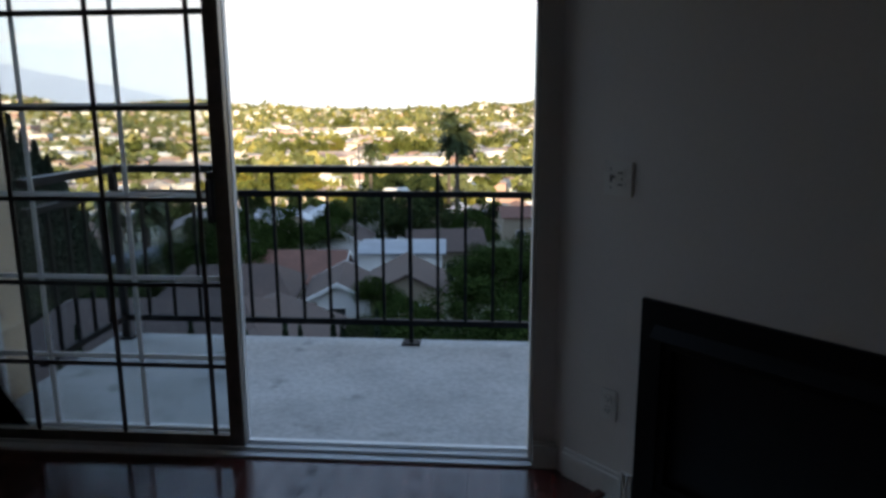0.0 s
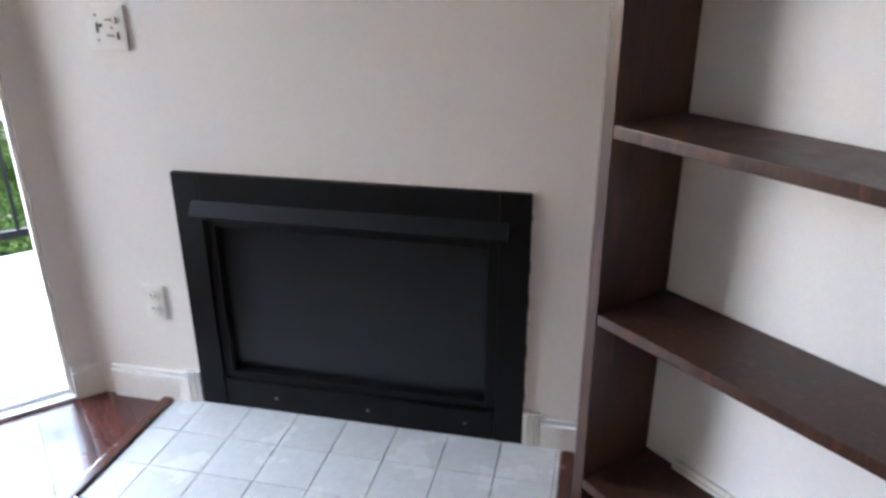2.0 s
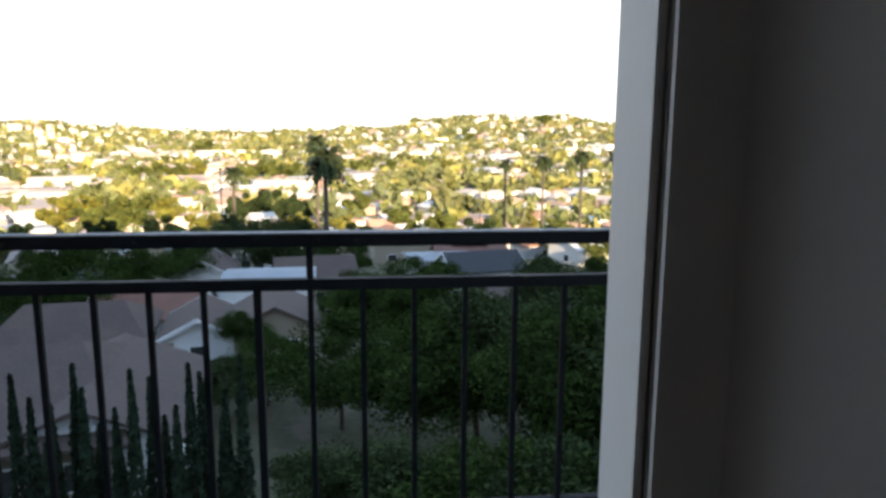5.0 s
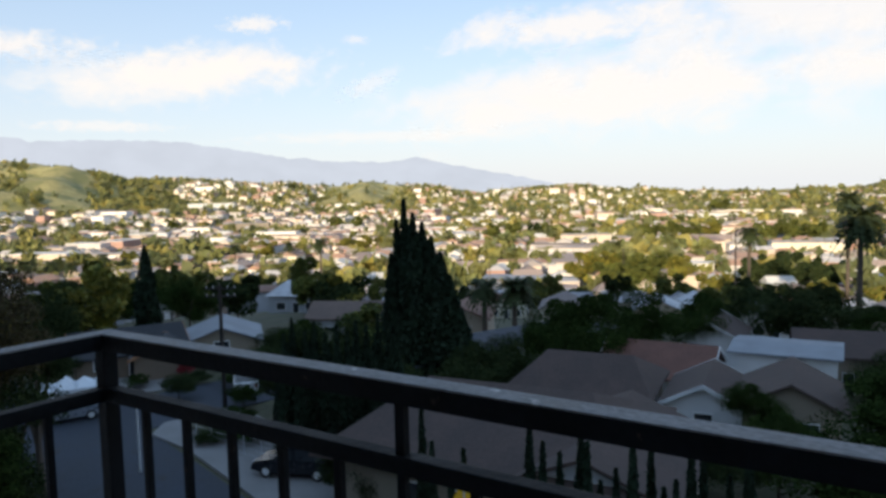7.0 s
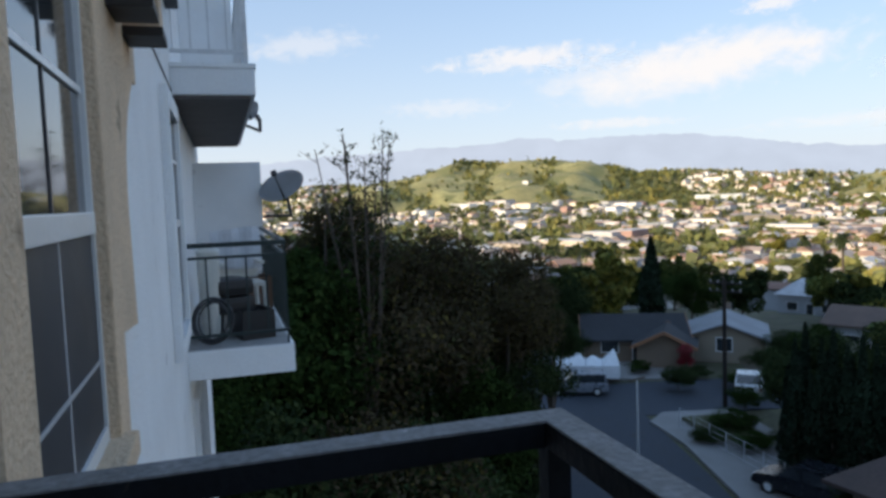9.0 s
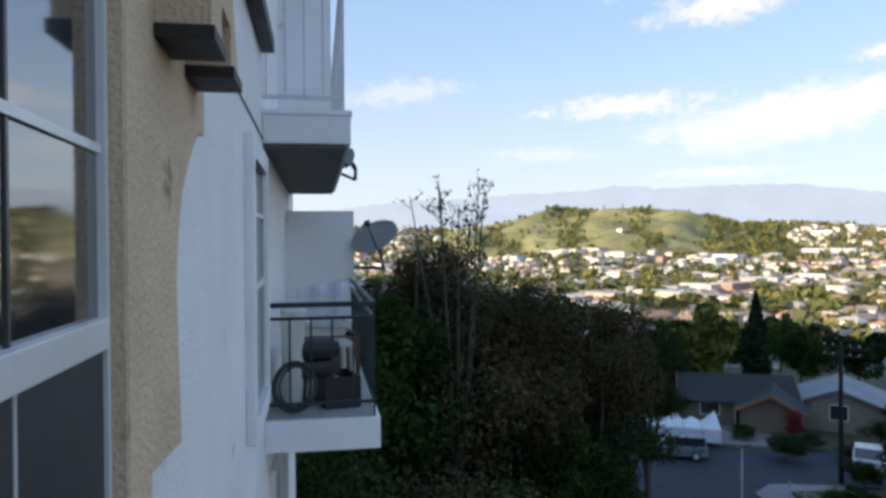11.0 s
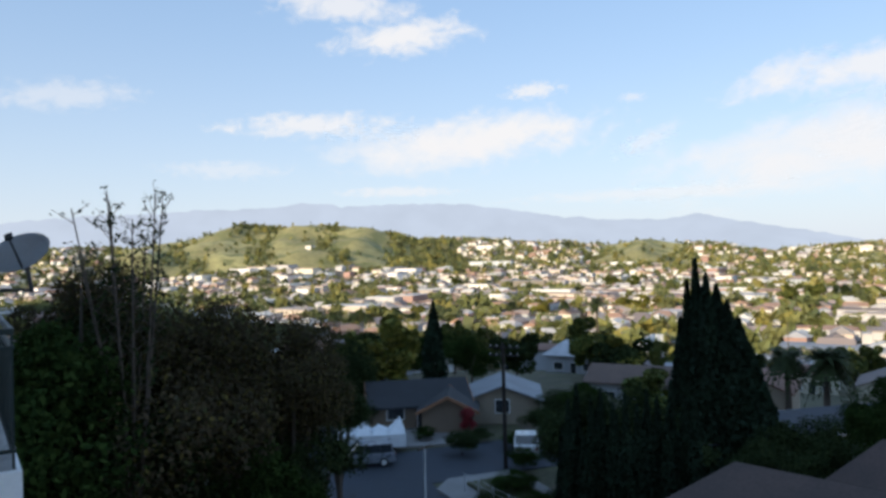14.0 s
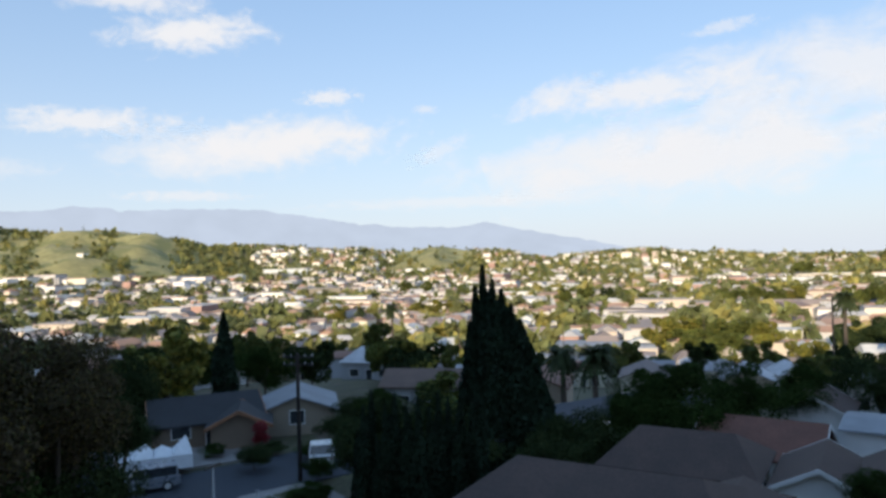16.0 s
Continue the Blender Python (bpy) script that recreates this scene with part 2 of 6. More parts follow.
M = dict(
    paint=mat("white wall paint", (0.77, 0.727, 0.685), 0.7, var=0.02, scale=1.2, fine=60, bump=0.03),
    # whiter, bluer paint colour stands in for the door's skylight on this wall
    doorlit_paint=mat("cool white paint with door skylight", (0.86, 0.87, 0.885), 0.6, var=0.02, scale=1.2, fine=60, bump=0.03),
    ceiling=mat("ceiling paint", (0.78, 0.77, 0.75), 0.8, var=0.03, fine=120, bump=0.3),
    trim=mat("white trim enamel", (0.78, 0.76, 0.73), 0.35, var=0.04, scale=6, bump=0.03),
    plank=mat("cherry laminate", (0.07, 0.018, 0.014), 0.17, spec=0.95, var=0.25, scale=3, fine=26, bump=0.02, rand=0.3, stretch=(6, 0.7, 1)),
    subfloor=mat("dark underlay", (0.05, 0.02, 0.015), 0.5),
    tile=mat("glazed white tile", (0.68, 0.657, 0.63), 0.25, var=0.05, scale=5, bump=0.03, rand=0.05, stain=(0.56, 0.53, 0.5), stain_at=0.75),
    grout=mat("grey grout", (0.42, 0.39, 0.36), 0.9),
    cherry=mat("red wood edging", (0.085, 0.024, 0.016), 0.2, spec=0.8, var=0.3, scale=4, fine=30, bump=0.05, stretch=(4, 4, 1)),
    walnut=mat("dark stained shelf wood", (0.05, 0.019, 0.013), 0.42, var=0.4, scale=3, fine=25, bump=0.08, stretch=(5, 5, 0.8), stain=(0.085, 0.028, 0.018), stain_at=0.55),
    black=mat("black stove enamel", (0.004, 0.0045, 0.0055), 0.5, spec=0.2, var=0.3, scale=4, bump=0.05, stain=(0.011, 0.012, 0.014), stain_at=0.68),
    blackglass=mat("sooty fire glass", (0.014, 0.019, 0.023), 0.35, spec=0.3, var=0.15, scale=1.5, fine=8, bump=0.0, stretch=(0.6, 0.6, 2)),
    plate=mat("white plastic plate", (0.78, 0.76, 0.72), 0.3, var=0.02, bump=0),
    slot=mat("dark slot", (0.03, 0.03, 0.03), 0.6, bump=0),
    bronze=mat("grey brown aluminium", (0.2, 0.18, 0.16), 0.4, 0.5, var=0.15, scale=5, bump=0.03),
    muntin=mat("dark grille bar", (0.06, 0.06, 0.065), 0.4, 0.2, bump=0.02),
    alu=mat("white aluminium frame", (0.72, 0.73, 0.74), 0.35, 0.1, var=0.05, bump=0.02),
    glass=glass("window glass", clear=0.98),
    screen=mat("insect screen", (0.035, 0.04, 0.05), 0.5, var=0.1, fine=300, bump=0.2),
    darkpane=mat("dark window pane", (0.03, 0.035, 0.04), 0.02, var=0.2, bump=0, spec=1.0),
    mirrorpane=mat("sun-coated window pane", (0.03, 0.035, 0.04), 0.02, var=0.2, bump=0, spec=1.0),
    concrete=mat("worn balcony concrete", (0.42, 0.42, 0.42), 0.85, var=0.18, scale=2.2, fine=35, bump=0.35, stain=(0.3, 0.3, 0.3), stain_at=0.6),
    rail=mat("black painted iron", (0.006, 0.007, 0.009), 0.6, 0.0, spec=0.12, var=0.3, scale=8, fine=60, bump=0.25, stain=(0.06, 0.042, 0.034), stain_at=0.68),
    # greyer than the rail for skylight on top; pale flecks are chipped paint
    railtop=mat("chipped rail top, skylight in grey", (0.15, 0.15, 0.155), 0.6, var=0.35, scale=10, fine=80, bump=0.3, stain=(0.55, 0.54, 0.52), stain_at=0.68),
    greenrail=mat("dark green painted iron", (0.02, 0.035, 0.036), 0.45, 0.2, bump=0.1),
    whiterail=mat("white painted iron", (0.62, 0.63, 0.64), 0.45, bump=0.05),
    tan=mat("tan stucco", (0.66, 0.5, 0.345), 0.92, var=0.12, scale=2, fine=70, bump=0.9, stain=(0.3, 0.22, 0.15), stain_at=0.64),
    white_stucco=mat("white stucco", (0.84, 0.85, 0.86), 0.9, var=0.05, scale=1.6, fine=70, bump=0.6, stain=(0.55, 0.55, 0.55), stain_at=0.68),
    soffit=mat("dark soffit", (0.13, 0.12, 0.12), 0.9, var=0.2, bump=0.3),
    eave=mat("dark brown timber", (0.018, 0.013, 0.011), 0.6, var=0.3, bump=0.2),
    dish=mat("satellite dish grey", (0.45, 0.46, 0.48), 0.5, var=0.1, bump=0.03),
    asphalt=mat("grey asphalt", (0.04, 0.047, 0.062), 0.85, var=0.2, scale=0.4, fine=8, bump=0.2, stain=(0.04, 0.04, 0.045)),
    pavement=mat("pale concrete pavement", (0.24, 0.23, 0.225), 0.85, var=0.15, scale=0.5, fine=9, bump=0.2),
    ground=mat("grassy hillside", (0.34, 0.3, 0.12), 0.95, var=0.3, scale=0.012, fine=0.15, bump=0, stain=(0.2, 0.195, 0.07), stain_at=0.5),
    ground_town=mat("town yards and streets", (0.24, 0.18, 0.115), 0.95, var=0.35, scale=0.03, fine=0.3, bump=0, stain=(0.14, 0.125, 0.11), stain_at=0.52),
    ground_near=mat("dry weedy soil darkened for shade", (0.075, 0.075, 0.04), 0.95, var=0.35, scale=0.2, fine=3, bump=0, stain=(0.1, 0.085, 0.06), stain_at=0.55),
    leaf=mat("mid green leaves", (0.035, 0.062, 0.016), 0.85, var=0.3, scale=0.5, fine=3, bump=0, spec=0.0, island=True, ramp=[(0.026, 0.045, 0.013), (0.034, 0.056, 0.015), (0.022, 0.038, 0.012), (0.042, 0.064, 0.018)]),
    # lighter copy of leaf; the valley's sunlight is in the colour
    leaf_valley=mat("green leaves with sun in colour", (0.1, 0.12, 0.03), 0.7, var=0.3, scale=0.3, fine=2, bump=0, spec=0.1, island=True, ramp=[(0.085, 0.105, 0.027), (0.12, 0.135, 0.033), (0.065, 0.085, 0.024), (0.15, 0.15, 0.036)]),
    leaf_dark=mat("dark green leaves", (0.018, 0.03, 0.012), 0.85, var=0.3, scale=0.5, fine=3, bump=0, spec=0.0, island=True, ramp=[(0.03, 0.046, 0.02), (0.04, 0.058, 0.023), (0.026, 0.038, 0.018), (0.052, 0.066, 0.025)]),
    leaf_brown=mat("reddish sparse leaves", (0.04, 0.03, 0.018), 0.85, var=0.3, scale=0.5, fine=3, bump=0, spec=0.0, island=True,
                   ramp=[(0.075, 0.059, 0.035), (0.064, 0.054, 0.034), (0.08, 0.061, 0.035), (0.066, 0.066, 0.029), (0.076, 0.058, 0.036), (0.06, 0.053, 0.034), (0.082, 0.068, 0.038), (0.11, 0.088, 0.03)]),
    # yellowed and lightened as sunlit foliage
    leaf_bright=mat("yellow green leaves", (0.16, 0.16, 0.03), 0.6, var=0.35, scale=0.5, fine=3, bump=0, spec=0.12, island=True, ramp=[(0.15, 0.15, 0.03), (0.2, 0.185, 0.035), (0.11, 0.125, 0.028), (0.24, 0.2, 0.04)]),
    # far foliage, its colours raised for sun and distant haze
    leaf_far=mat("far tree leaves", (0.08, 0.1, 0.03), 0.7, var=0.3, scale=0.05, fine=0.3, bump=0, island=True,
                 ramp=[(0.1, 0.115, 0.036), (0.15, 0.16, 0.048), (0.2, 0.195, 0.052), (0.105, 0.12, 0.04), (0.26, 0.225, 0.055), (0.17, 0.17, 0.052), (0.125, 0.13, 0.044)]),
    cypress=mat("cypress foliage", (0.018, 0.032, 0.018), 0.7, var=0.4, scale=0.7, fine=4, bump=0, spec=0.12, rand=0.15),
    frond=mat("palm fronds", (0.045, 0.06, 0.025), 0.6, var=0.35, scale=1, bump=0, spec=0.12),
    bark=mat("grey brown bark", (0.09, 0.07, 0.055), 0.9, var=0.3, scale=2, fine=12, bump=0.5),
    h_wall=mat("house stucco", (0.5, 0.47, 0.42), 0.9, var=0.06, scale=0.5, fine=6, bump=0.1,
               ramp=[(0.55, 0.53, 0.5), (0.4, 0.33, 0.26), (0.62, 0.6, 0.58), (0.34, 0.33, 0.32), (0.42, 0.33, 0.27), (0.5, 0.47, 0.38), (0.36, 0.38, 0.41)]),
    h_roof=mat("house roof", (0.2, 0.16, 0.14), 0.9, var=0.15, scale=0.7, fine=5, bump=0.2,
               ramp=[(0.2, 0.16, 0.15), (0.14, 0.13, 0.13), (0.22, 0.12, 0.09), (0.4, 0.4, 0.41), (0.16, 0.11, 0.09), (0.5, 0.5, 0.52), (0.34, 0.33, 0.34)]),
    # far walls and roofs: house colours lightened for the sun on the town
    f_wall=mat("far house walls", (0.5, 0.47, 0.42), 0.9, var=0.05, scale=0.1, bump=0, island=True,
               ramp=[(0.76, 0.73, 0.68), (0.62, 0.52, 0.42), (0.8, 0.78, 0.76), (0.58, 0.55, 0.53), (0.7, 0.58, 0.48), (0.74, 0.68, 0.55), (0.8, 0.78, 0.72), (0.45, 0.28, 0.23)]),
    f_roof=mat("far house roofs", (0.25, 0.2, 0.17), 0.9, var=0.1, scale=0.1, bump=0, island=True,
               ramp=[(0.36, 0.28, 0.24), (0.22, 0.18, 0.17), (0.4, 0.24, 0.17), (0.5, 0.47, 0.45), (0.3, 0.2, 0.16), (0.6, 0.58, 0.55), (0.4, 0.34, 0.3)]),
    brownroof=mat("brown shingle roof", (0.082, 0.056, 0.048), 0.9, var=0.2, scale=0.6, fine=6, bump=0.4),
    redroof=mat("red brown shingle roof", (0.16, 0.077, 0.058), 0.9, var=0.2, scale=0.6, fine=6, bump=0.4),
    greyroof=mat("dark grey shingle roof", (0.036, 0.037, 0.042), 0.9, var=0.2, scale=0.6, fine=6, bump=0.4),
    paleroof=mat("pale grey roof", (0.26, 0.275, 0.3), 0.85, var=0.15, scale=0.4, bump=0.2),
    # cream and brownwall are darkened for the shade on these walls
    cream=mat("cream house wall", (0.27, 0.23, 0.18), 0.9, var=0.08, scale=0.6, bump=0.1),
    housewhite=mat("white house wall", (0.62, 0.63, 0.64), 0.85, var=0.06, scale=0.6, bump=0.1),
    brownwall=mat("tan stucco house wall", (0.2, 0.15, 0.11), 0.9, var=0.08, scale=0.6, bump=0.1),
    orange=mat("orange brown fascia", (0.3, 0.15, 0.08), 0.7),
    silver=mat("silver car paint", (0.3, 0.33, 0.38), 0.3, 0.5, var=0.03, bump=0),
    blackpaint=mat("dark car paint", (0.02, 0.022, 0.028), 0.25, 0.3, var=0.03, bump=0),
    whitepaint=mat("white car paint", (0.6, 0.6, 0.6), 0.3, 0.0, var=0.03, bump=0),
    rubber=mat("tyre rubber", (0.02, 0.02, 0.02), 0.8),
    canvas=mat("white canvas", (0.72, 0.74, 0.77), 0.8, var=0.06, bump=0.1),
    yellow=mat("yellow sign face", (0.75, 0.42, 0.01), 0.5, var=0.03, bump=0),
    cloth=mat("pale cloth", (0.6, 0.62, 0.66), 0.9, var=0.1, bump=0.2),
    plasticwhite=mat("white plastic", (0.66, 0.66, 0.62), 0.5, var=0.06, bump=0),
    brownbox=mat("brown cardboard", (0.15, 0.09, 0.06), 0.8),
    darkstuff=mat("black plastic", (0.02, 0.02, 0.022), 0.5),
    hose=mat("grey rubber hose", (0.05, 0.05, 0.055), 0.6),
    bluetarp=mat("blue tarpaulin", (0.06, 0.16, 0.5), 0.6),
    redbrick=mat("orange red wall", (0.6, 0.13, 0.07), 0.8, var=0.1),
    tankblue=mat("pale blue tank paint", (0.45, 0.65, 0.72), 0.6, var=0.05),
    redflower=mat("red blossom", (0.25, 0.02, 0.03), 0.7),
)


M["mirrorpane"].node_tree.nodes["Principled BSDF"].inputs["IOR"].default_value = 2.4


# ---- building blocks ----
def part(name, bm, material, parent=None, label="", smooth=False):
    """Links a bmesh as one mesh object under a thing or a part."""
    me = bpy.data.meshes.new(name)
    bm.to_mesh(me)
    bm.free()
    me.materials.append(material)
    if smooth:
        for p in me.polygons:
            p.use_smooth = True
    ob = new(name, me)
    if parent is not None:
        ob.parent = parent
    if label:
        ob["label"] = label
    return ob


def thing(name, label, category, m=None, group="", kind=""):
    ob = new(name)
    if m is not None:
        ob.matrix_world = m
    ob.empty_display_size = 0.2
    return tagged(ob, label, category, group, kind)


def box(bm, x0, x1, y0, y1, z0, z1, bevel=0.0, m=None):
    vs = bmesh.ops.create_cube(bm, size=1.0)["verts"]
    mm = Matrix.LocRotScale(((x0 + x1) / 2, (y0 + y1) / 2, (z0 + z1) / 2), None, (abs(x1 - x0), abs(y1 - y0), abs(z1 - z0)))
    bmesh.ops.transform(bm, matrix=(m @ mm) if m is not None else mm, verts=vs)
    if bevel:
        es = list({e for v in vs for e in v.link_edges})
        bmesh.ops.bevel(bm, geom=es, offset=bevel, segments=2, affect="EDGES", profile=0.7)
    return bm


def boxes(*dims, bevel=0.0, m=None):
    bm = bmesh.new()
    for d in dims:
        box(bm, *d, bevel=bevel, m=m)
    return bm


def cyl(bm, p, q, r0, r1=None, seg=10):
    """A tapered round bar from p to q."""
    p, q = Vector(p), Vector(q)
    d = q - p
    r = bmesh.ops.create_cone(bm, cap_ends=True, segments=seg, radius1=r0, radius2=r0 if r1 is None else r1, depth=d.length)
    bmesh.ops.transform(bm, matrix=Matrix.Translation((p + q) / 2) @ d.to_track_quat("Z", "Y").to_matrix().to_4x4(), verts=r["verts"])
    return bm


def extrude_outline(pts, y0, y1, to):
    """A solid from an outline of (u, v) points between two depths; to(u, depth, v) gives its place."""
    bm = bmesh.new()
    a = [bm.verts.new(to(u, y0, v)) for u, v in pts]
    b = [bm.verts.new(to(u, y1, v)) for u, v in pts]
    bm.faces.new(a)
    bm.faces.new(b[::-1])
    for i in range(len(pts)):
        j = (i + 1) % len(pts)
        bm.faces.new((a[i], b[i], b[j], a[j]))
    bmesh.ops.recalc_face_normals(bm, faces=bm.faces)
    return bm


def raw(name, verts, faces, material, parent=None, smooth=False):
    me = bpy.data.meshes.new(name)
    me.from_pydata(np.asarray(verts, float).tolist(), [], np.asarray(faces).tolist() if not isinstance(faces, list) else faces)
    me.materials.append(material)
    if smooth:
        me.polygons.foreach_set("use_smooth", [True] * len(me.polygons))
    me.update()
    ob = new(name, me)
    if parent is not None:
        ob.parent = parent
    return ob


# ---- the room ----
E_SIDE, W_SIDE, BACK, TOP = 1.262, -3.3, -5.2, 2.45
W0, WD, WN = Vector((0.115, -0.035, 0)), Vector((0.686, -0.7276, 0)), Vector((-0.7276, -0.686, 0))


def along(s, n, z):
    """A place by the slanting chimney wall: s along it, n out into the room."""
    return W0 + WD * s + WN * n + Vector((0, 0, z))


DIAG = Matrix.Translation(W0) @ Matrix(((WD.x, WN.x, 0, 0), (WD.y, WN.y, 0, 0), (0, 0, 1, 0), (0, 0, 0, 1)))
OPEN_L, OPEN_T = -2.36, 2.12


def struct(name, bm, material, label, category):
    return tagged(part(name, bm, material), label, category, kind="structure")


floor = struct("floor", boxes((W_SIDE, E_SIDE + 0.3, BACK, 0.0, -0.2, -0.012)), M["subfloor"], "dark cherry laminate floor with glossy planks", "floor")
struct("ceiling", boxes((W_SIDE, E_SIDE + 0.3, BACK, 0.0, TOP, TOP + 0.2)), M["ceiling"], "plain white painted ceiling of the living room", "ceiling")
struct("wall_west", boxes((W_SIDE - 0.15, W_SIDE, BACK, 0.0, -0.2, TOP + 0.2)), M["paint"], "plain white painted side wall", "wall")
struct("wall_south", boxes((W_SIDE - 0.15, E_SIDE + 0.3, BACK - 0.15, BACK, -0.2, TOP + 0.2)), M["paint"], "plain white painted back wall", "wall")
struct("wall_east", boxes((E_SIDE, E_SIDE + 0.15, BACK, -1.2, 0.0, TOP)), M["doorlit_paint"], "white painted wall behind the wooden shelves", "wall")
struct("wall_north", boxes((W_SIDE - 0.15, OPEN_L, 0.0, 0.14, -0.2, TOP + 0.2), (OPEN_L, 0.0, 0.0, 0.14, OPEN_T, TOP + 0.2), (0.0, 2.4, 0.0, 0.14, -0.2, TOP + 0.2)),
       M["paint"], "white painted wall round the sliding balcony door", "wall")
# slanting wall with the firebox opening
FP0, FP1, FPT = 0.335, 1.362, 0.787
bm = boxes((-0.1, FP0, -0.12, 0, 0, TOP), (FP1, 1.9, -0.12, 0, 0, TOP), (FP0, FP1, -0.12, 0, FPT, TOP), m=DIAG)
struct("wall_chimney", bm, M["paint"], "white slanting wall with a built-in fireplace", "wall")


def baseboard_profile(bm, m, s0, s1):
    for z0, z1, d in ((0, 0.07, 0.014), (0.07, 0.1, 0.018), (0.1, 0.115, 0.01)):
        box(bm, s0, s1, 0.0, d, z0, z1, bevel=0.003, m=m)


bm = bmesh.new()
baseboard_profile(bm, DIAG, 0.012, FP0 - 0.05)
baseboard_profile(bm, DIAG, FP1 + 0.05, 1.56)
for s in (FP0 - 0.05, FP1):
    for k in range(3):
        box(bm, s + 0.017 * k, s + 0.017 * k + 0.015, 0.0, 0.022 - 0.004 * k, 0.0, 0.13, bevel=0.003, m=DIAG)
struct("baseboard", bm, M["trim"], "white moulded baseboard under the fireplace wall", "baseboard")
bm = bmesh.new()
baseboard_profile(bm, pose(0.0, -0.001, 0, 0, 0, 180) @ pose(-0.118, 0, 0), 0.0, 0.116)
struct("baseboard_1", bm, M["trim"], "short white moulded baseboard beside the balcony door", "baseboard")
bm = bmesh.new()
baseboard_profile(bm, pose(E_SIDE - 0.001, -2.9, 0, 0, 0, 90), 0.0, 1.5)
struct("baseboard_2", bm, M["trim"], "white moulded baseboard behind the shelves", "baseboard")

# hearth with tiles and a wood edging
HS0, HS1, HN = 0.2, 1.515, 0.525
hearth = thing("hearth", "flush hearth of white square tiles with red wood edging", "hearth", DIAG)
part("bed", boxes((HS0 + 0.034, HS1 - 0.034, 0.0, HN - 0.034, 0.0, 0.012)), M["grout"], hearth, "grey grout bed")
TS = 0.16
for i in range(10):
    for j in range(4):
        a0, a1 = 0.183 + (i - 1) * TS, 0.183 + i * TS
        b0, b1 = j * TS + 0.007, (j + 1) * TS + 0.007
        a0, a1, b1 = max(a0, HS0 + 0.038), min(a1, HS1 - 0.038), min(b1, HN - 0.038)
        if a1 - a0 > 0.01 and b1 - b0 > 0.01:
            part("tile", boxes((a0 + 0.0015, a1 - 0.0015, b0 + 0.0015, b1 - 0.0015, 0.008, 0.0195), bevel=0.0025), M["tile"], hearth)
part("edging", boxes((HS0, HS0 + 0.036, 0.024, HN, 0.0, 0.03), bevel=0.006), M["cherry"], hearth, "red wood edging strip")
part("edging", boxes((HS0 + 0.036, HS1 - 0.036, HN - 0.036, HN, 0.0, 0.03), bevel=0.006), M["cherry"], hearth, "red wood edging strip")
part("edging", boxes((HS1 - 0.036, HS1, 0.024, HN, 0.0, 0.03), bevel=0.006), M["cherry"], hearth, "red wood edging strip")

# fireplace insert
fire = thing("fireplace", "black metal gas fireplace insert with sooty glass front", "fireplace", DIAG)
for nm, dims in (("side_panel", (FP0 + 0.002, FP0 + 0.085, -0.1, 0.012, 0.021, FPT - 0.002)), ("side_panel", (FP1 - 0.085, FP1 - 0.002, -0.1, 0.012, 0.021, FPT - 0.002)),
                 ("top_panel", (FP0 + 0.085, FP1 - 0.085, -0.1, 0.012, FPT - 0.1, FPT - 0.002)), ("bottom_panel", (FP0 + 0.085, FP1 - 0.085, -0.1, 0.008, 0.021, 0.12))):
    part(nm, boxes(dims, bevel=0.004), M["black"], fire, "black enamelled steel panel")
lip = extrude_outline([(0.012, FPT - 0.085), (0.014, FPT - 0.08), (0.045, FPT - 0.118), (0.043, FPT - 0.125), (0.012, FPT - 0.097)], FP0 + 0.06, FP1 - 0.06, lambda u, s, v: (s, u, v))
part("hood", lip, M["black"], fire, "sloping black metal hood lip")
part("door_frame", boxes((FP0 + 0.085, FP0 + 0.115, -0.06, 0.002, 0.122, FPT - 0.102), (FP1 - 0.115, FP1 - 0.085, -0.06, 0.002, 0.122, FPT - 0.102),
                         (FP0 + 0.115, FP1 - 0.115, -0.06, 0.002, 0.122, 0.145), (FP0 + 0.115, FP1 - 0.115, -0.06, 0.002, FPT - 0.16, FPT - 0.102), bevel=0.003), M["black"], fire)
part("pane", boxes((FP0 + 0.115, FP1 - 0.115, -0.05, -0.03, 0.145, FPT - 0.16)), M["blackglass"], fire, "sooty dark glass pane")
part("louvre", boxes((FP0 + 0.1, FP1 - 0.1, 0.008, 0.016, 0.105, 0.118), bevel=0.002), M["black"], fire)
for k in range(3):
    part("screw", boxes((FP0 + 0.25 + 0.3 * k, FP0 + 0.26 + 0.3 * k, 0.008, 0.011, 0.062, 0.07), bevel=0.002), M["bronze"], fire)

# chipped plaster edge beside the insert
bm = bmesh.new()
rg = random.Random(4)
z = 0.1
while z < FPT:
    h = rg.uniform(0.02, 0.07)
    box(bm, FP1 - 0.004, FP1 + rg.uniform(0.003, 0.012), 0.0, rg.uniform(0.002, 0.004), z, z + h, m=DIAG)
    z += h + rg.uniform(0, 0.05)
z = 0.14
while z < FPT - 0.1:
    h = rg.uniform(0.015, 0.06)
    box(bm, FP0 - rg.uniform(0.002, 0.008), FP0 + 0.003, 0.0, rg.uniform(0.002, 0.004), z, z + h, m=DIAG)
    z += h + rg.uniform(0.03, 0.2)
struct("trim_1", bm, M["trim"], "chipped plaster edge beside the fireplace", "trim")

# electrical plates
sw = thing("switch_plate", "white switch plate with an empty slot on the chimney wall", "switch", DIAG @ pose(0.212, 0, 1.172))
part("plate", boxes((-0.058, 0.058, 0.0, 0.007, -0.058, 0.058), bevel=0.003), M["plate"], sw)
part("slot", boxes((-0.031, -0.024, 0.0071, 0.0078, -0.013, 0.013)), M["slot"], sw, "dark empty switch slot")
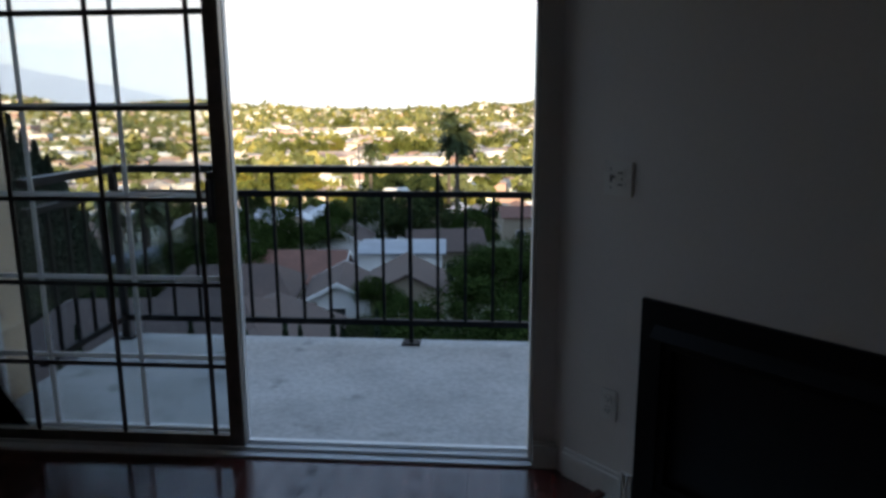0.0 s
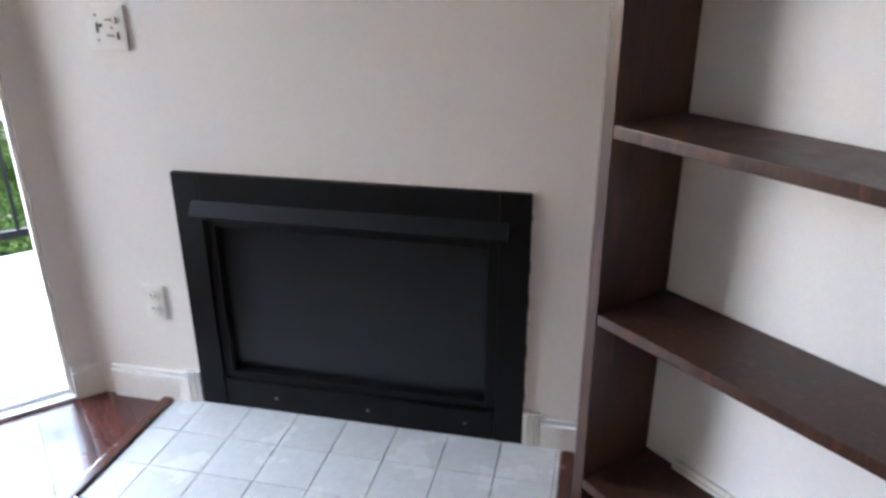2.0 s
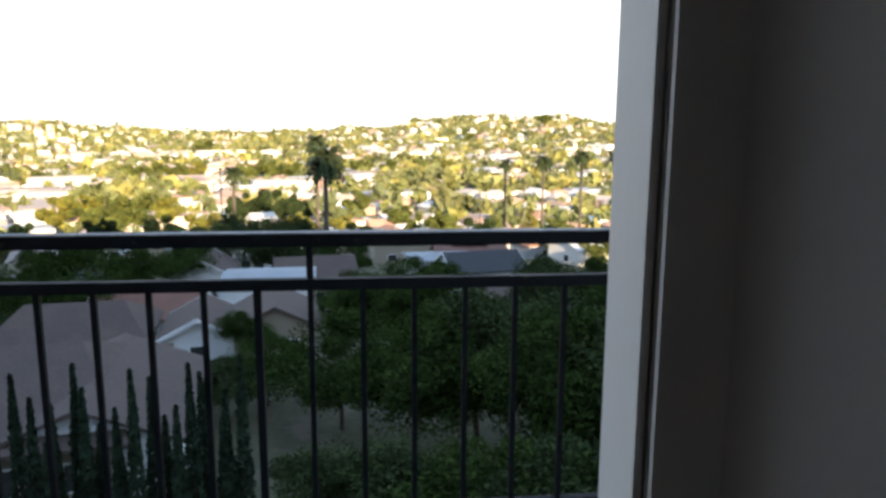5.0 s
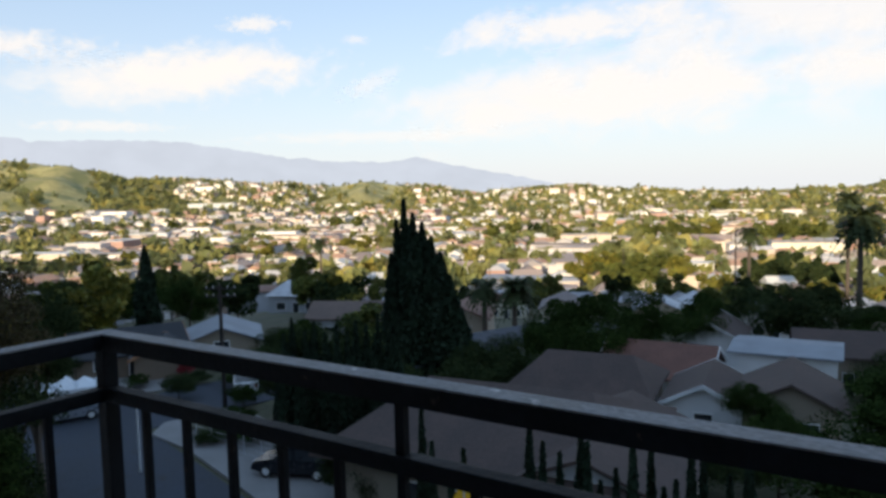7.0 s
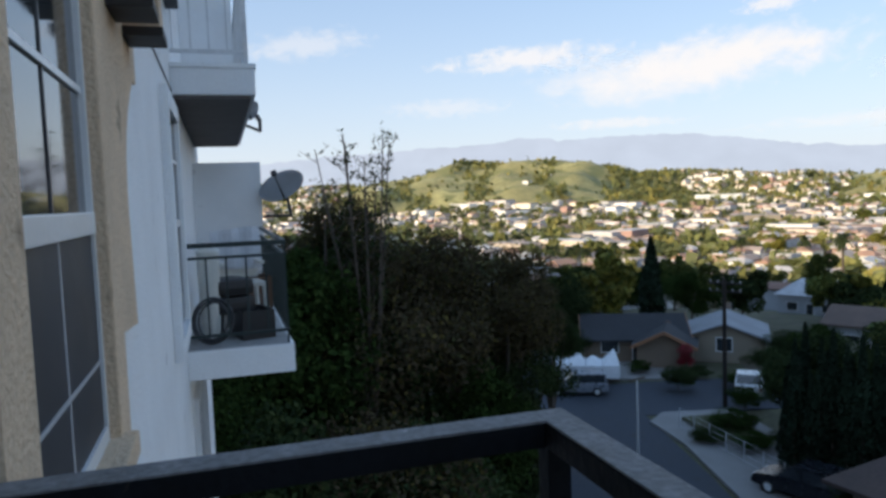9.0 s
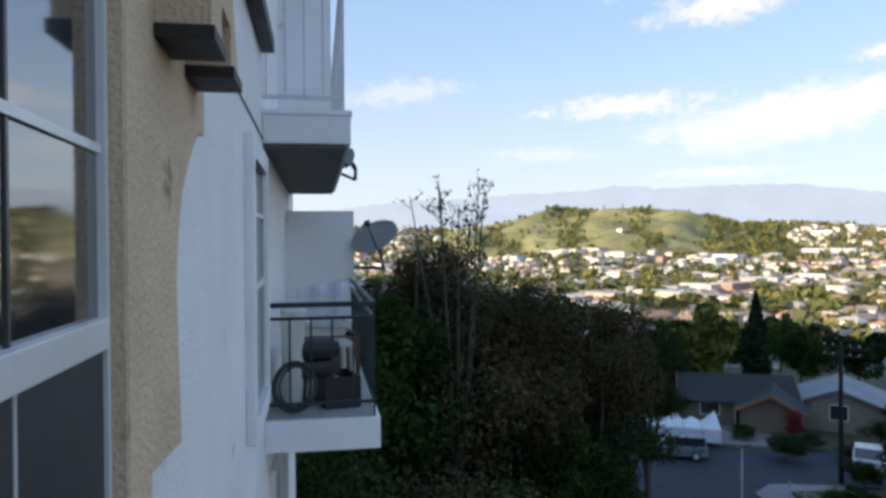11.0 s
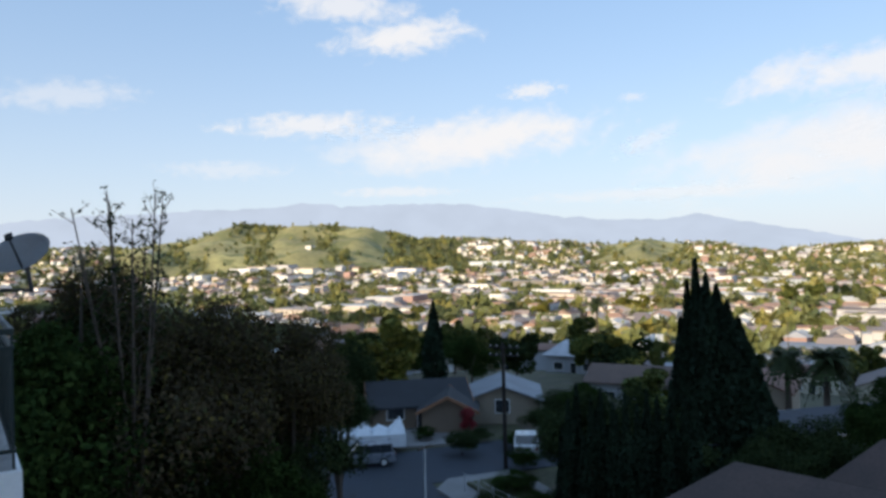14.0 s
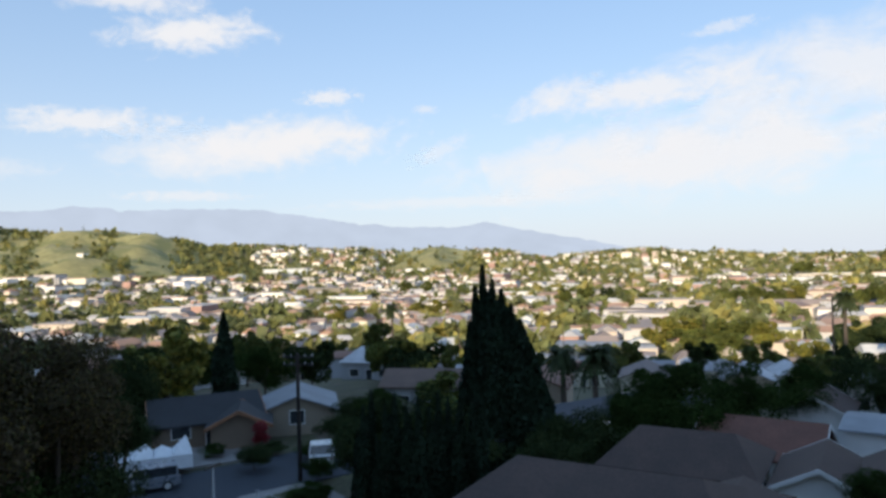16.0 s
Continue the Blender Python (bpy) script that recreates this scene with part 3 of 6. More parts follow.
part("lever", boxes((-0.026, -0.012, 0.007, 0.014, 0.002, 0.01), bevel=0.002), M["bronze"], sw)
for dz in (-0.02, 0.02):
    part("rocker", boxes((0.0, 0.034, 0.007, 0.0115, dz - 0.009, dz + 0.009), bevel=0.002), M["plate"], sw)
    part("slot", boxes((0.003, 0.024, 0.0116, 0.0124, dz - 0.002, dz + 0.003)), M["bronze"], sw)
for dx, dz in ((-0.028, 0.032), (-0.028, -0.032), (0.017, 0.0)):
    part("screw", boxes((dx - 0.003, dx + 0.003, 0.0071, 0.0085, dz - 0.003, dz + 0.003), bevel=0.001), M["bronze"], sw)
ou = thing("wall_outlet", "white duplex wall outlet low beside the fireplace", "outlet", DIAG @ pose(0.214, 0, 0.361))
part("plate", boxes((-0.035, 0.035, 0.0, 0.006, -0.057, 0.057), bevel=0.003), M["plate"], ou)
for dz in (-0.022, 0.022):
    face = part("socket", boxes((-0.016, 0.016, 0.006, 0.0085, dz - 0.014, dz + 0.014), bevel=0.003), M["plate"], ou)
    part("slot", boxes((-0.009, -0.0055, 0.0085, 0.0092, dz - 0.004, dz + 0.006), (0.0055, 0.009, 0.0085, 0.0092, dz - 0.004, dz + 0.006), (-0.002, 0.002, 0.0085, 0.0092, dz - 0.011, dz - 0.007)), M["slot"], face)

# dark wooden shelves
shelf = thing("bookshelf", "empty dark stained wooden bookshelf built against the wall", "bookshelf")
SX0, SX1, SY0, SY1 = 1.015, E_SIDE - 0.003, -1.302, -2.75
part("upright", boxes((SX0, SX1, SY0, SY0 + 0.034, 0.0, TOP), bevel=0.002), M["walnut"], shelf)
part("upright", boxes((SX0, SX1, SY1 - 0.032, SY1, 0.0, TOP), bevel=0.002), M["walnut"], shelf)
for zt in (0.09, 0.57, 1.014, 1.46, 1.92):
    part("shelf_board", boxes((SX0 + 0.002, SX1 - 0.001, SY1, SY0, zt - 0.028, zt), bevel=0.003), M["walnut"], shelf)

# ---- sliding door ----
door = tagged(new("door_1"), "open sliding glass door with a dark grille", "door", kind="structure")
part("frame", boxes((OPEN_L, 0.0, 0.004, 0.136, OPEN_T - 0.05, OPEN_T), (OPEN_L, OPEN_L + 0.045, 0.004, 0.136, 0.0, OPEN_T - 0.05), (-0.002, 0.0, 0.01, 0.136, 0.0, OPEN_T - 0.05)), M["bronze"], door)
part("jamb", boxes((-0.014, -0.003, 0.02, 0.136, 0.012, OPEN_T - 0.05)), M["paint"], door)
part("threshold", boxes((OPEN_L, 0.0, -0.01, 0.15, -0.03, 0.012), (OPEN_L, 0.0, 0.03, 0.036, 0.012, 0.028), (OPEN_L, 0.0, 0.095, 0.101, 0.012, 0.028), bevel=0.002), M["alu"], door, "pale aluminium threshold track")


def panel(x0, x1, y, st, bars_x, bars_z, dark, bar):
    lf = part("door_leaf", boxes((x0, x0 + 0.06, y - 0.018, y + 0.018, 0.03, OPEN_T - 0.055), (x1 - st, x1, y - 0.018, y + 0.018, 0.03, OPEN_T - 0.055),
                                 (x0 + 0.06, x1 - st, y - 0.018, y + 0.018, 0.03, 0.075), (x0 + 0.06, x1 - st, y - 0.018, y + 0.018, OPEN_T - 0.105, OPEN_T - 0.055), bevel=0.003), dark, door)
    pane = part("pane", boxes((x0 + 0.06, x1 - st, y - 0.003, y + 0.003, 0.075, OPEN_T - 0.105)), M["glass"], lf)
    pane.visible_shadow = False
    for bx in bars_x:
        part("muntin", boxes((bx - 0.009, bx + 0.009, y - 0.012, y - 0.004, 0.075, OPEN_T - 0.105)), bar, lf)
    for bz in bars_z:
        part("muntin", boxes((x0 + 0.06, x1 - st, y - 0.0125, y - 0.0045, bz - 0.009, bz + 0.009)), bar, lf)
    return lf


HZ = (0.374, 0.715, 1.057, 1.407, 1.757)
leaf_a = panel(-2.36, -1.18, 0.05, 0.062, (-2.075, -1.695, -1.305), HZ, M["bronze"], M["muntin"])
# outer leaf in white, for the sky light its bars reflect
panel(-2.315, -1.185, 0.112, 0.05, (-2.03, -1.63), [z + 0.012 for z in HZ], M["alu"], M["alu"])
part("handle", boxes((-1.262, -1.235, 0.012, 0.032, 0.97, 1.17), (-1.255, -1.242, -0.014, 0.014, 1.0, 1.14), bevel=0.004), M["muntin"], leaf_a, "black pull handle")

# ---- balcony ----
RY, RX, BZ = 1.5, -2.47, -0.02
FY = 0.665
struct("balcony_floor", boxes((-2.53, 2.4, 0.14, 1.585, -0.22, BZ), (-2.56, -2.53, FY, 1.585, -0.22, BZ)), M["concrete"], "worn grey concrete balcony floor with stains", "balcony floor")
rail = thing("balcony_railing", "black painted iron balcony railing with skylit grey, chipped top", "railing")


def bar_x(name, x0, x1, y, z0, z1, w, material, parent, lab=""):
    return part(name, boxes((x0, x1, y - w / 2, y + w / 2, z0, z1), bevel=0.003), material, parent, lab)


bar_x("top_rail", RX - 0.028, 2.35, RY, 1.022, 1.062, 0.056, M["rail"], rail)
# thin upper face, its grey painted for the sky's light
bar_x("top_face", RX - 0.027, 2.35, RY, 1.062, 1.066, 0.054, M["railtop"], rail, "chipped upper face, skylight painted grey")
part("top_rail", boxes((RX - 0.028, RX + 0.028, FY + 0.004, RY - 0.028, 1.022, 1.062), bevel=0.003), M["rail"], rail)
part("top_face", boxes((RX - 0.027, RX + 0.027, FY + 0.004, RY - 0.027, 1.062, 1.066), bevel=0.001), M["railtop"], rail, "chipped upper face, skylight painted grey")
for z, w in ((0.9, 0.036), (0.115, 0.034)):
    bar_x("lower_rail", RX, 2.35, RY, z - 0.018, z + 0.018, w, M["rail"], rail)
    part("lower_rail", boxes((RX - w / 2, RX + w / 2, FY + 0.004, RY - w / 2, z - 0.018, z + 0.018), bevel=0.003), M["rail"], rail)
P = 0.1642
for k in range(1, 30):
    x = RX + P * k
    if x > 2.3:
        break
    part("baluster", boxes((x - 0.009, x + 0.009, RY - 0.009, RY + 0.009, 0.133, 0.882), bevel=0.002), M["rail"], rail)
    if k % 6 == 0:
        part("spacer", boxes((x - 0.01, x + 0.01, RY - 0.01, RY + 0.01, 0.918, 1.022)), M["rail"], rail)
for k in range(1, 6):
    y = RY - P * k
    if y > FY + 0.05:
        part("baluster", boxes((RX - 0.009, RX + 0.009, y - 0.009, y + 0.009, 0.133, 0.882), bevel=0.002), M["rail"], rail)
for x, y in ((RX, RY), (RX + P * 11, RY), (RX + P * 23, RY)):
    hw = 0.02 if x == RX else 0.012
    pst = part("post", boxes((x - hw, x + hw, y - hw, y + hw, BZ + 0.012, 1.022 if x == RX else 0.882), bevel=0.003), M["rail"], rail, "rust stained iron post")
    part("base_plate", boxes((x - 0.055, x + 0.055, y - 0.05, y + 0.05, BZ, BZ + 0.012), bevel=0.003), M["rail"], pst)

# ---- own building, outside ----
GZ = -13.5
WX0, WX1, WZ0, WZ1 = -3.61, -2.72, 0.78, 2.2
struct("return_wall", boxes((-2.68, -2.53, 0.14, FY, GZ, 6.8)), M["tan"], "tan stucco side wall of the balcony", "wall")
struct("facade_wall", boxes((WX1, -2.68, FY - 0.2, FY, GZ, 6.8), (-14.5, WX0, FY - 0.2, FY, GZ, 6.8), (WX0, WX1, FY - 0.2, FY, GZ, WZ0), (WX0, WX1, FY - 0.2, FY, WZ1, 6.8)),
       M["white_stucco"], "white stucco facade of the apartment building", "wall")
struct("building_core", boxes((-14.5, 12.0, -16.0, BACK - 0.16, GZ, 6.8), (-14.5, W_SIDE - 0.16, BACK - 0.16, FY - 0.2, GZ, 6.8), (2.4, 12, BACK - 0.16, 1.6, GZ, 6.8),
                             (W_SIDE - 0.16, 2.4, BACK - 0.16, 0.14, GZ, -0.24), (W_SIDE - 0.16, 2.4, BACK - 0.16, 0.14, TOP + 0.22, 6.8)),
       M["white_stucco"], "white stucco apartment building with flat roof", "building")
# tan panel with a curved edge, proud of the white wall
edge = [(-2.532, 0.5), (-2.532, 2.9), (-4.62, 2.9), (-4.62, 1.93), (-4.52, 1.925), (-4.43, 1.885), (-4.3, 1.795), (-4.205, 1.707), (-4.145, 1.6), (-4.112, 1.475)]
edge += [(-4.122, 1.33), (-4.137, 1.19), (-4.158, 1.017), (-3.8, 1.045), (-3.79, 0.5)]
bm = bmesh.new()
outer = [bm.verts.new((x, FY + 0.03, z)) for x, z in edge]
inner = [bm.verts.new((x, FY + 0.03, z)) for x, z in ((WX1, WZ0), (WX1, WZ1), (WX0, WZ1), (WX0, WZ0))]
es = [bm.edges.new((l[i], l[(i + 1) % len(l)])) for l in (outer, inner) for i in range(len(l))]
bmesh.ops.triangle_fill(bm, use_beauty=True, edges=es)
ex = bmesh.ops.extrude_face_region(bm, geom=bm.faces[:])
bmesh.ops.translate(bm, vec=(0, -0.029, 0), verts=[v for v in ex["geom"] if isinstance(v, bmesh.types.BMVert)])
bmesh.ops.recalc_face_normals(bm, faces=bm.faces)
struct("facade_panel", bm, M["tan"], "rough tan stucco panel with a curved edge round the window", "wall panel")
struct("window_reveal", boxes((WX0 - 0.001, WX0 + 0.012, FY - 0.12, FY + 0.028, WZ0, WZ1), (WX1 - 0.012, WX1 + 0.001, FY - 0.12, FY + 0.028, WZ0, WZ1), (WX0 + 0.012, WX1 - 0.012, FY - 0.12, FY + 0.028, WZ1 - 0.012, WZ1)),
       M["tan"], "tan stucco reveal of the window", "trim")

win = tagged(new("window_1"), "white sash window with dark screen in tan stucco", "window", kind="structure")
wy = FY - 0.03
a0, a1, zm = WX0 + 0.012, WX1 - 0.012, 1.395
part("window_frame", boxes((a0, a0 + 0.018, wy - 0.03, wy + 0.03, WZ0, WZ1 - 0.012), (a1 - 0.018, a1, wy - 0.03, wy + 0.03, WZ0, WZ1 - 0.012), (a0 + 0.018, a1 - 0.018, wy - 0.03, wy + 0.03, WZ0, WZ0 + 0.04),
                           (a0 + 0.018, a1 - 0.018, wy - 0.03, wy + 0.035, zm - 0.035, zm + 0.025), (a0 + 0.018, a1 - 0.018, wy - 0.03, wy + 0.03, WZ1 - 0.05, WZ1 - 0.012), bevel=0.004), M["alu"], win)
part("pane", boxes((a0 + 0.018, a1 - 0.018, wy + 0.006, wy + 0.012, zm + 0.025, WZ1 - 0.05)), M["mirrorpane"], win, "dark reflecting glass pane")
part("screen", boxes((a0 + 0.018, a1 - 0.018, wy + 0.014, wy + 0.02, WZ0 + 0.04, zm - 0.035)), M["screen"], win, "dark insect screen")
part("muntin", boxes((a0 + 0.5 * (a1 - a0) - 0.005, a0 + 0.5 * (a1 - a0) + 0.005, wy + 0.012, wy + 0.016, zm + 0.025, WZ1 - 0.05)), M["muntin"], win)
part("muntin", boxes((a0 + 0.018, a1 - 0.018, wy + 0.0125, wy + 0.02, 1.74, 1.758)), M["alu"], win)
for mx in (0.5,):
    part("muntin", boxes((a0 + mx * (a1 - a0) - 0.006, a0 + mx * (a1 - a0) + 0.006, wy + 0.02, wy + 0.022, WZ0 + 0.04, zm - 0.035)), M["dish"], win)
part("muntin", boxes((a0 + 0.018, a1 - 0.018, wy + 0.0205, wy + 0.0225, 1.0, 1.012)), M["dish"], win)
part("window_sill", boxes((WX0 - 0.05, WX1 + 0.05, FY - 0.07, FY + 0.07, WZ0 - 0.07, WZ0 - 0.002), bevel=0.008), M["tan"], win, "tan stucco sill")

# stepped eave over the panel
ev = thing("stepped_eave", "stepped tan stucco eave with dark timber undersides", "eave")
out = FY + 0.03
part("body", extrude_outline([(-4.47, 2.085), (-4.27, 2.085), (-4.27, 2.2), (-4.07, 2.2), (-4.07, 2.085), (-3.87, 2.085), (-3.87, 3.2), (-4.02, 3.2), (-4.09, 2.42), (-4.3, 2.34)], out + 0.001, out + 0.13, lambda u, s, v: (u, s, v)), M["tan"], ev)
for x0, x1 in ((-4.48, -4.26), (-4.08, -3.86)):
    part("underside", boxes((x0, x1, out + 0.001, out + 0.14, 2.05, 2.084), bevel=0.003), M["eave"], ev, "dark brown timber board")
bm_ = thing("eave_beam", "dark brown timber beam on the white facade", "beam")
part("beam", boxes((-7.6, -5.9, FY + 0.001, FY + 0.1, 3.0, 3.1), bevel=0.004), M["eave"], bm_)
struct("trim_2", boxes((-7.69, -5.56, FY + 0.001, FY + 0.008, 2.36, 2.372)), M["soffit"], "thin grey plaster joint across the facade", "trim")

# neighbour's window
nw = tagged(new("window_2"), "tall narrow window with moulded white surround", "window", kind="structure")
n0, n1, m0, m1 = -7.5, -6.25, 0.42, 2.2
part("surround", boxes((n0, n0 + 0.13, FY + 0.001, FY + 0.055, m0, m1), (n1 - 0.13, n1, FY + 0.001, FY + 0.055, m0, m1), (n0 + 0.13, n1 - 0.13, FY + 0.001, FY + 0.055, m1 - 0.13, m1), (n0 + 0.13, n1 - 0.13, FY + 0.001, FY + 0.06, m0, m0 + 0.12), bevel=0.006), M["white_stucco"], nw)
part("window_frame", boxes((n0 + 0.13, n0 + 0.17, FY + 0.001, FY + 0.03, m0 + 0.12, m1 - 0.13), (n1 - 0.17, n1 - 0.13, FY + 0.001, FY + 0.03, m0 + 0.12, m1 - 0.13), (n0 + 0.17, n1 - 0.17, FY + 0.001, FY + 0.034, 1.28, 1.33), (n0 + 0.17, n1 - 0.17, FY + 0.001, FY + 0.03, 1.74, 1.765)), M["alu"], nw)
part("pane", boxes((n0 + 0.17, n1 - 0.17, FY + 0.001, FY + 0.014, m0 + 0.12, m1 - 0.13)), M["darkpane"], nw)

# ---- neighbour's balconies ----
NX0, NX1, ND = -11.6, -7.69, 1.548
nb = thing("neighbour_balcony", "white stucco balcony with dark green iron railing", "balcony")
part("slab", boxes((NX0, NX1, FY + 0.001, ND, -0.045, 0.2), bevel=0.012), M["white_stucco"], nb)
part("deck", boxes((NX0 + 0.05, NX1 - 0.03, FY + 0.002, ND - 0.03, 0.2, 0.206)), M["concrete"], nb, "grey painted deck")
part("privacy_wall", boxes((NX0 - 0.12, NX0, FY + 0.001, ND, 0.0, 2.0), bevel=0.01), M["white_stucco"], nb)
for z, h in ((1.09, 0.04), (0.985, 0.024), (0.32, 0.024)):
    part("rail", boxes((NX1 - 0.06, NX1 - 0.03, FY + 0.002, ND - 0.03, z - h / 2, z + h / 2), bevel=0.003), M["greenrail"], nb)
    part("rail", boxes((NX0, NX1 - 0.06, ND - 0.06, ND - 0.03, z - h / 2, z + h / 2), bevel=0.003), M["greenrail"], nb)
for k in range(0, 6):
    y = ND - 0.045 - 0.163 * k
    if y > FY + 0.05:
        part("baluster", boxes((NX1 - 0.053, NX1 - 0.037, y - 0.008, y + 0.008, 0.2 if k == 0 else 0.332, 0.973 if k else 1.07)), M["greenrail"], nb)
for k in range(1, 24):
    x = NX1 - 0.045 - 0.163 * k
    part("baluster", boxes((x - 0.008, x + 0.008, ND - 0.053, ND - 0.037, 0.332, 0.973)), M["greenrail"], nb)
ub = thing("upper_balcony", "white stucco balcony with white iron railing", "balcony")
UX0, UD = -12.9, 1.335
part("slab", boxes((UX0, NX1, FY + 0.001, UD, 2.34, 2.56), bevel=0.01), M["white_stucco"], ub)
part("soffit", boxes((UX0 + 0.04, NX1 - 0.04, FY + 0.002, UD - 0.04, 2.31, 2.339)), M["soffit"], ub, "dark underside sheet")
part("cap", boxes((UX0, NX1 + 0.01, FY + 0.001, UD + 0.012, 2.561, 2.6), bevel=0.004), M["white_stucco"], ub)
part("rail", boxes((NX1 - 0.08, NX1 - 0.05, FY + 0.002, UD - 0.05, 2.69, 2.72)), M["whiterail"], ub)
part("rail", boxes((NX1 - 0.08, NX1 - 0.05, FY + 0.002, UD - 0.05, 3.6, 3.64)), M["whiterail"], ub)
part("rail", boxes((UX0, NX1 - 0.08, UD - 0.08, UD - 0.05, 2.69, 2.72)), M["whiterail"], ub)
part("rail", boxes((UX0, NX1 - 0.08, UD - 0.08, UD - 0.05, 3.6, 3.64)), M["whiterail"], ub)
part("post", boxes((NX1 - 0.085, NX1 - 0.045, UD - 0.085, UD - 0.045, 2.6, 3.66)), M["whiterail"], ub)
for k in range(1, 5):
    y = UD - 0.065 - 0.145 * k
    part("baluster", boxes((NX1 - 0.072, NX1 - 0.058, y - 0.007, y + 0.007, 2.72, 3.6)), M["whiterail"], ub)
for k in range(1, 30):
    x = NX1 - 0.065 - 0.17 * k
    part("baluster", boxes((x - 0.007, x + 0.007, UD - 0.072, UD - 0.058, 2.72, 3.6)), M["whiterail"], ub)
part("privacy_wall", boxes((-10.2, -10.08, FY + 0.001, UD - 0.1, 2.6, 4.6)), M["white_stucco"], ub, "plain stucco screen wall")

lw = tagged(new("window_3"), "wide white-framed window under the neighbour's balcony", "window", kind="structure")
part("window_frame", boxes((-10.6, -10.5, FY + 0.001, FY + 0.05, -2.5, -0.3), (-8.2, -8.1, FY + 0.001, FY + 0.05, -2.5, -0.3), (-9.4, -9.3, FY + 0.001, FY + 0.05, -2.4, -0.4), (-10.5, -8.2, FY + 0.001, FY + 0.05, -0.4, -0.3), (-10.5, -8.2, FY + 0.001, FY + 0.055, -2.5, -2.4), bevel=0.004), M["alu"], lw)
part("pane", boxes((-10.5, -9.4, FY + 0.001, FY + 0.012, -2.4, -0.4)), M["darkpane"], lw)
part("pane", boxes((-9.3, -8.2, FY + 0.001, FY + 0.012, -2.4, -0.4)), M["darkpane"], lw)


# ---- land ----
RIDGE = [(-180, 0.2), (-40, -0.3), (-24.5, -0.5), (-20.7, -0.2), (-16.2, 0.4), (-12.3, 0.4), (-7.7, 0.6), (-3.8, 0.0), (0.6, -0.6), (7.4, -0.85), (13.2, -0.8), (19.3, -0.5), (23.4, -0.1),
         (27.8, -0.2), (30.6, -0.4), (35.6, 0.1), (39.4, 0.9), (43.9, 0.4), (47.5, 0.5), (52.9, 1.2), (57.4, 1.1), (60, 1.8), (64, 2.6), (68.9, 2.35), (70.3, 2.4), (76.5, 1.3), (82, 0.9), (100, 0.6), (180, 0.2)]
RA, RE = [a for a, _ in RIDGE], [e for _, e in RIDGE]


def gully(x, y):
    """Spurs and gullies that run down the far hillsides, between 1 and -1."""
    r, az = np.hypot(x, y), np.degrees(np.arctan2(-x, y))
    return np.sin(az * 1.15 + 0.9 * np.sin(r / 95.0) + 0.4) * 0.7 + 0.3 * np.sin(az * 2.9 + r / 60.0)


def ground_z(x, y):
    """The height of the land: a street terrace, the valley, hills around it and an added, unseen hill behind the
    building.
    """
    x, y = np.asarray(x, float), np.asarray(y, float)
    r, az = np.hypot(x, y), np.degrees(np.arctan2(-x, y))
    step = lambda a, b, v: np.clip((v - a) / (b - a), 0, 1) ** 2 * (3 - 2 * np.clip((v - a) / (b - a), 0, 1))
    fall = 4.5 * (1 - step(38, 46, np.abs(az)))
    z = GZ - fall * step(42, 64, r) - (22.5 - fall) * step(66, 260, r)
    top = 1.5 + 1300 * np.tan(np.radians(np.interp(az, RA, RE)))
    z = z + (top + 36) * step(620, 1300, r) - (top + 36) * 0.9 * step(1420, 2100, r)
    z = z + 1.2 * np.sin(x * 0.021 + 1) * np.sin(y * 0.017) * step(150, 300, r) + 8 * np.sin(x * 0.014) * np.sin(y * 0.018 + 1) * step(760, 1000, r) * (1 - 0.7 * step(1150, 1300, r))
    z = z + 5.5 * gully(x, y) * step(830, 980, r) * (1 - 0.8 * step(1170, 1290, r))
    # unseen hill added to block the sun; its crest sets the shadow's edge
    back = step(16, 140, -y) * (1 - step(500, 620, np.abs(x)))
    crest = 56 + 19 * step(-190, 10, x) - 24 * step(35, 130, x) + 2.5 * np.sin(x * 0.05) + 1.5 * np.sin(x * 0.13 + 2)
    z = z + 5 * np.sin(x * 0.037 + 0.6 * np.sin(y * 0.02)) * np.sin(y * 0.033 + 2) * step(850, 1000, r) * (1 - 0.75 * step(1200, 1300, r))
    return z * (1 - back) + back * crest


rings = np.concatenate([np.linspace(2, 60, 16), np.linspace(70, 240, 16), np.linspace(260, 820, 30), np.linspace(835, 1450, 48), np.linspace(1475, 2100, 20), np.geomspace(2300, 4800, 9)])
angs = np.radians(np.concatenate([np.arange(-40, 100, 0.7), np.arange(100, 320, 4.0)]))
vx = np.concatenate([[0], (-rings[:, None] * np.sin(angs)).ravel()])
vy = np.concatenate([[0], (rings[:, None] * np.cos(angs)).ravel()])
gv = np.stack([vx, vy, ground_z(vx, vy)], 1)
na = len(angs)
gf = [[0, 1 + j, 1 + (j + 1) % na] for j in range(na)]
for i in range(len(rings) - 1):
    for j in range(na):
        a, b = 1 + i * na + j, 1 + i * na + (j + 1) % na
        gf.append([a, a + na, b + na, b])
land = tagged(raw("ground", gv, gf, M["ground"], smooth=True), "hilly green and brown valley ground", "ground", kind="structure")

# near soil is darkened for shade, the land beyond lightened for sun
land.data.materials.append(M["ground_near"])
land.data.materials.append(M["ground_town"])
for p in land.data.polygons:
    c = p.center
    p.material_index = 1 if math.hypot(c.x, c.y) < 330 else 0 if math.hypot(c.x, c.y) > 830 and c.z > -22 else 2

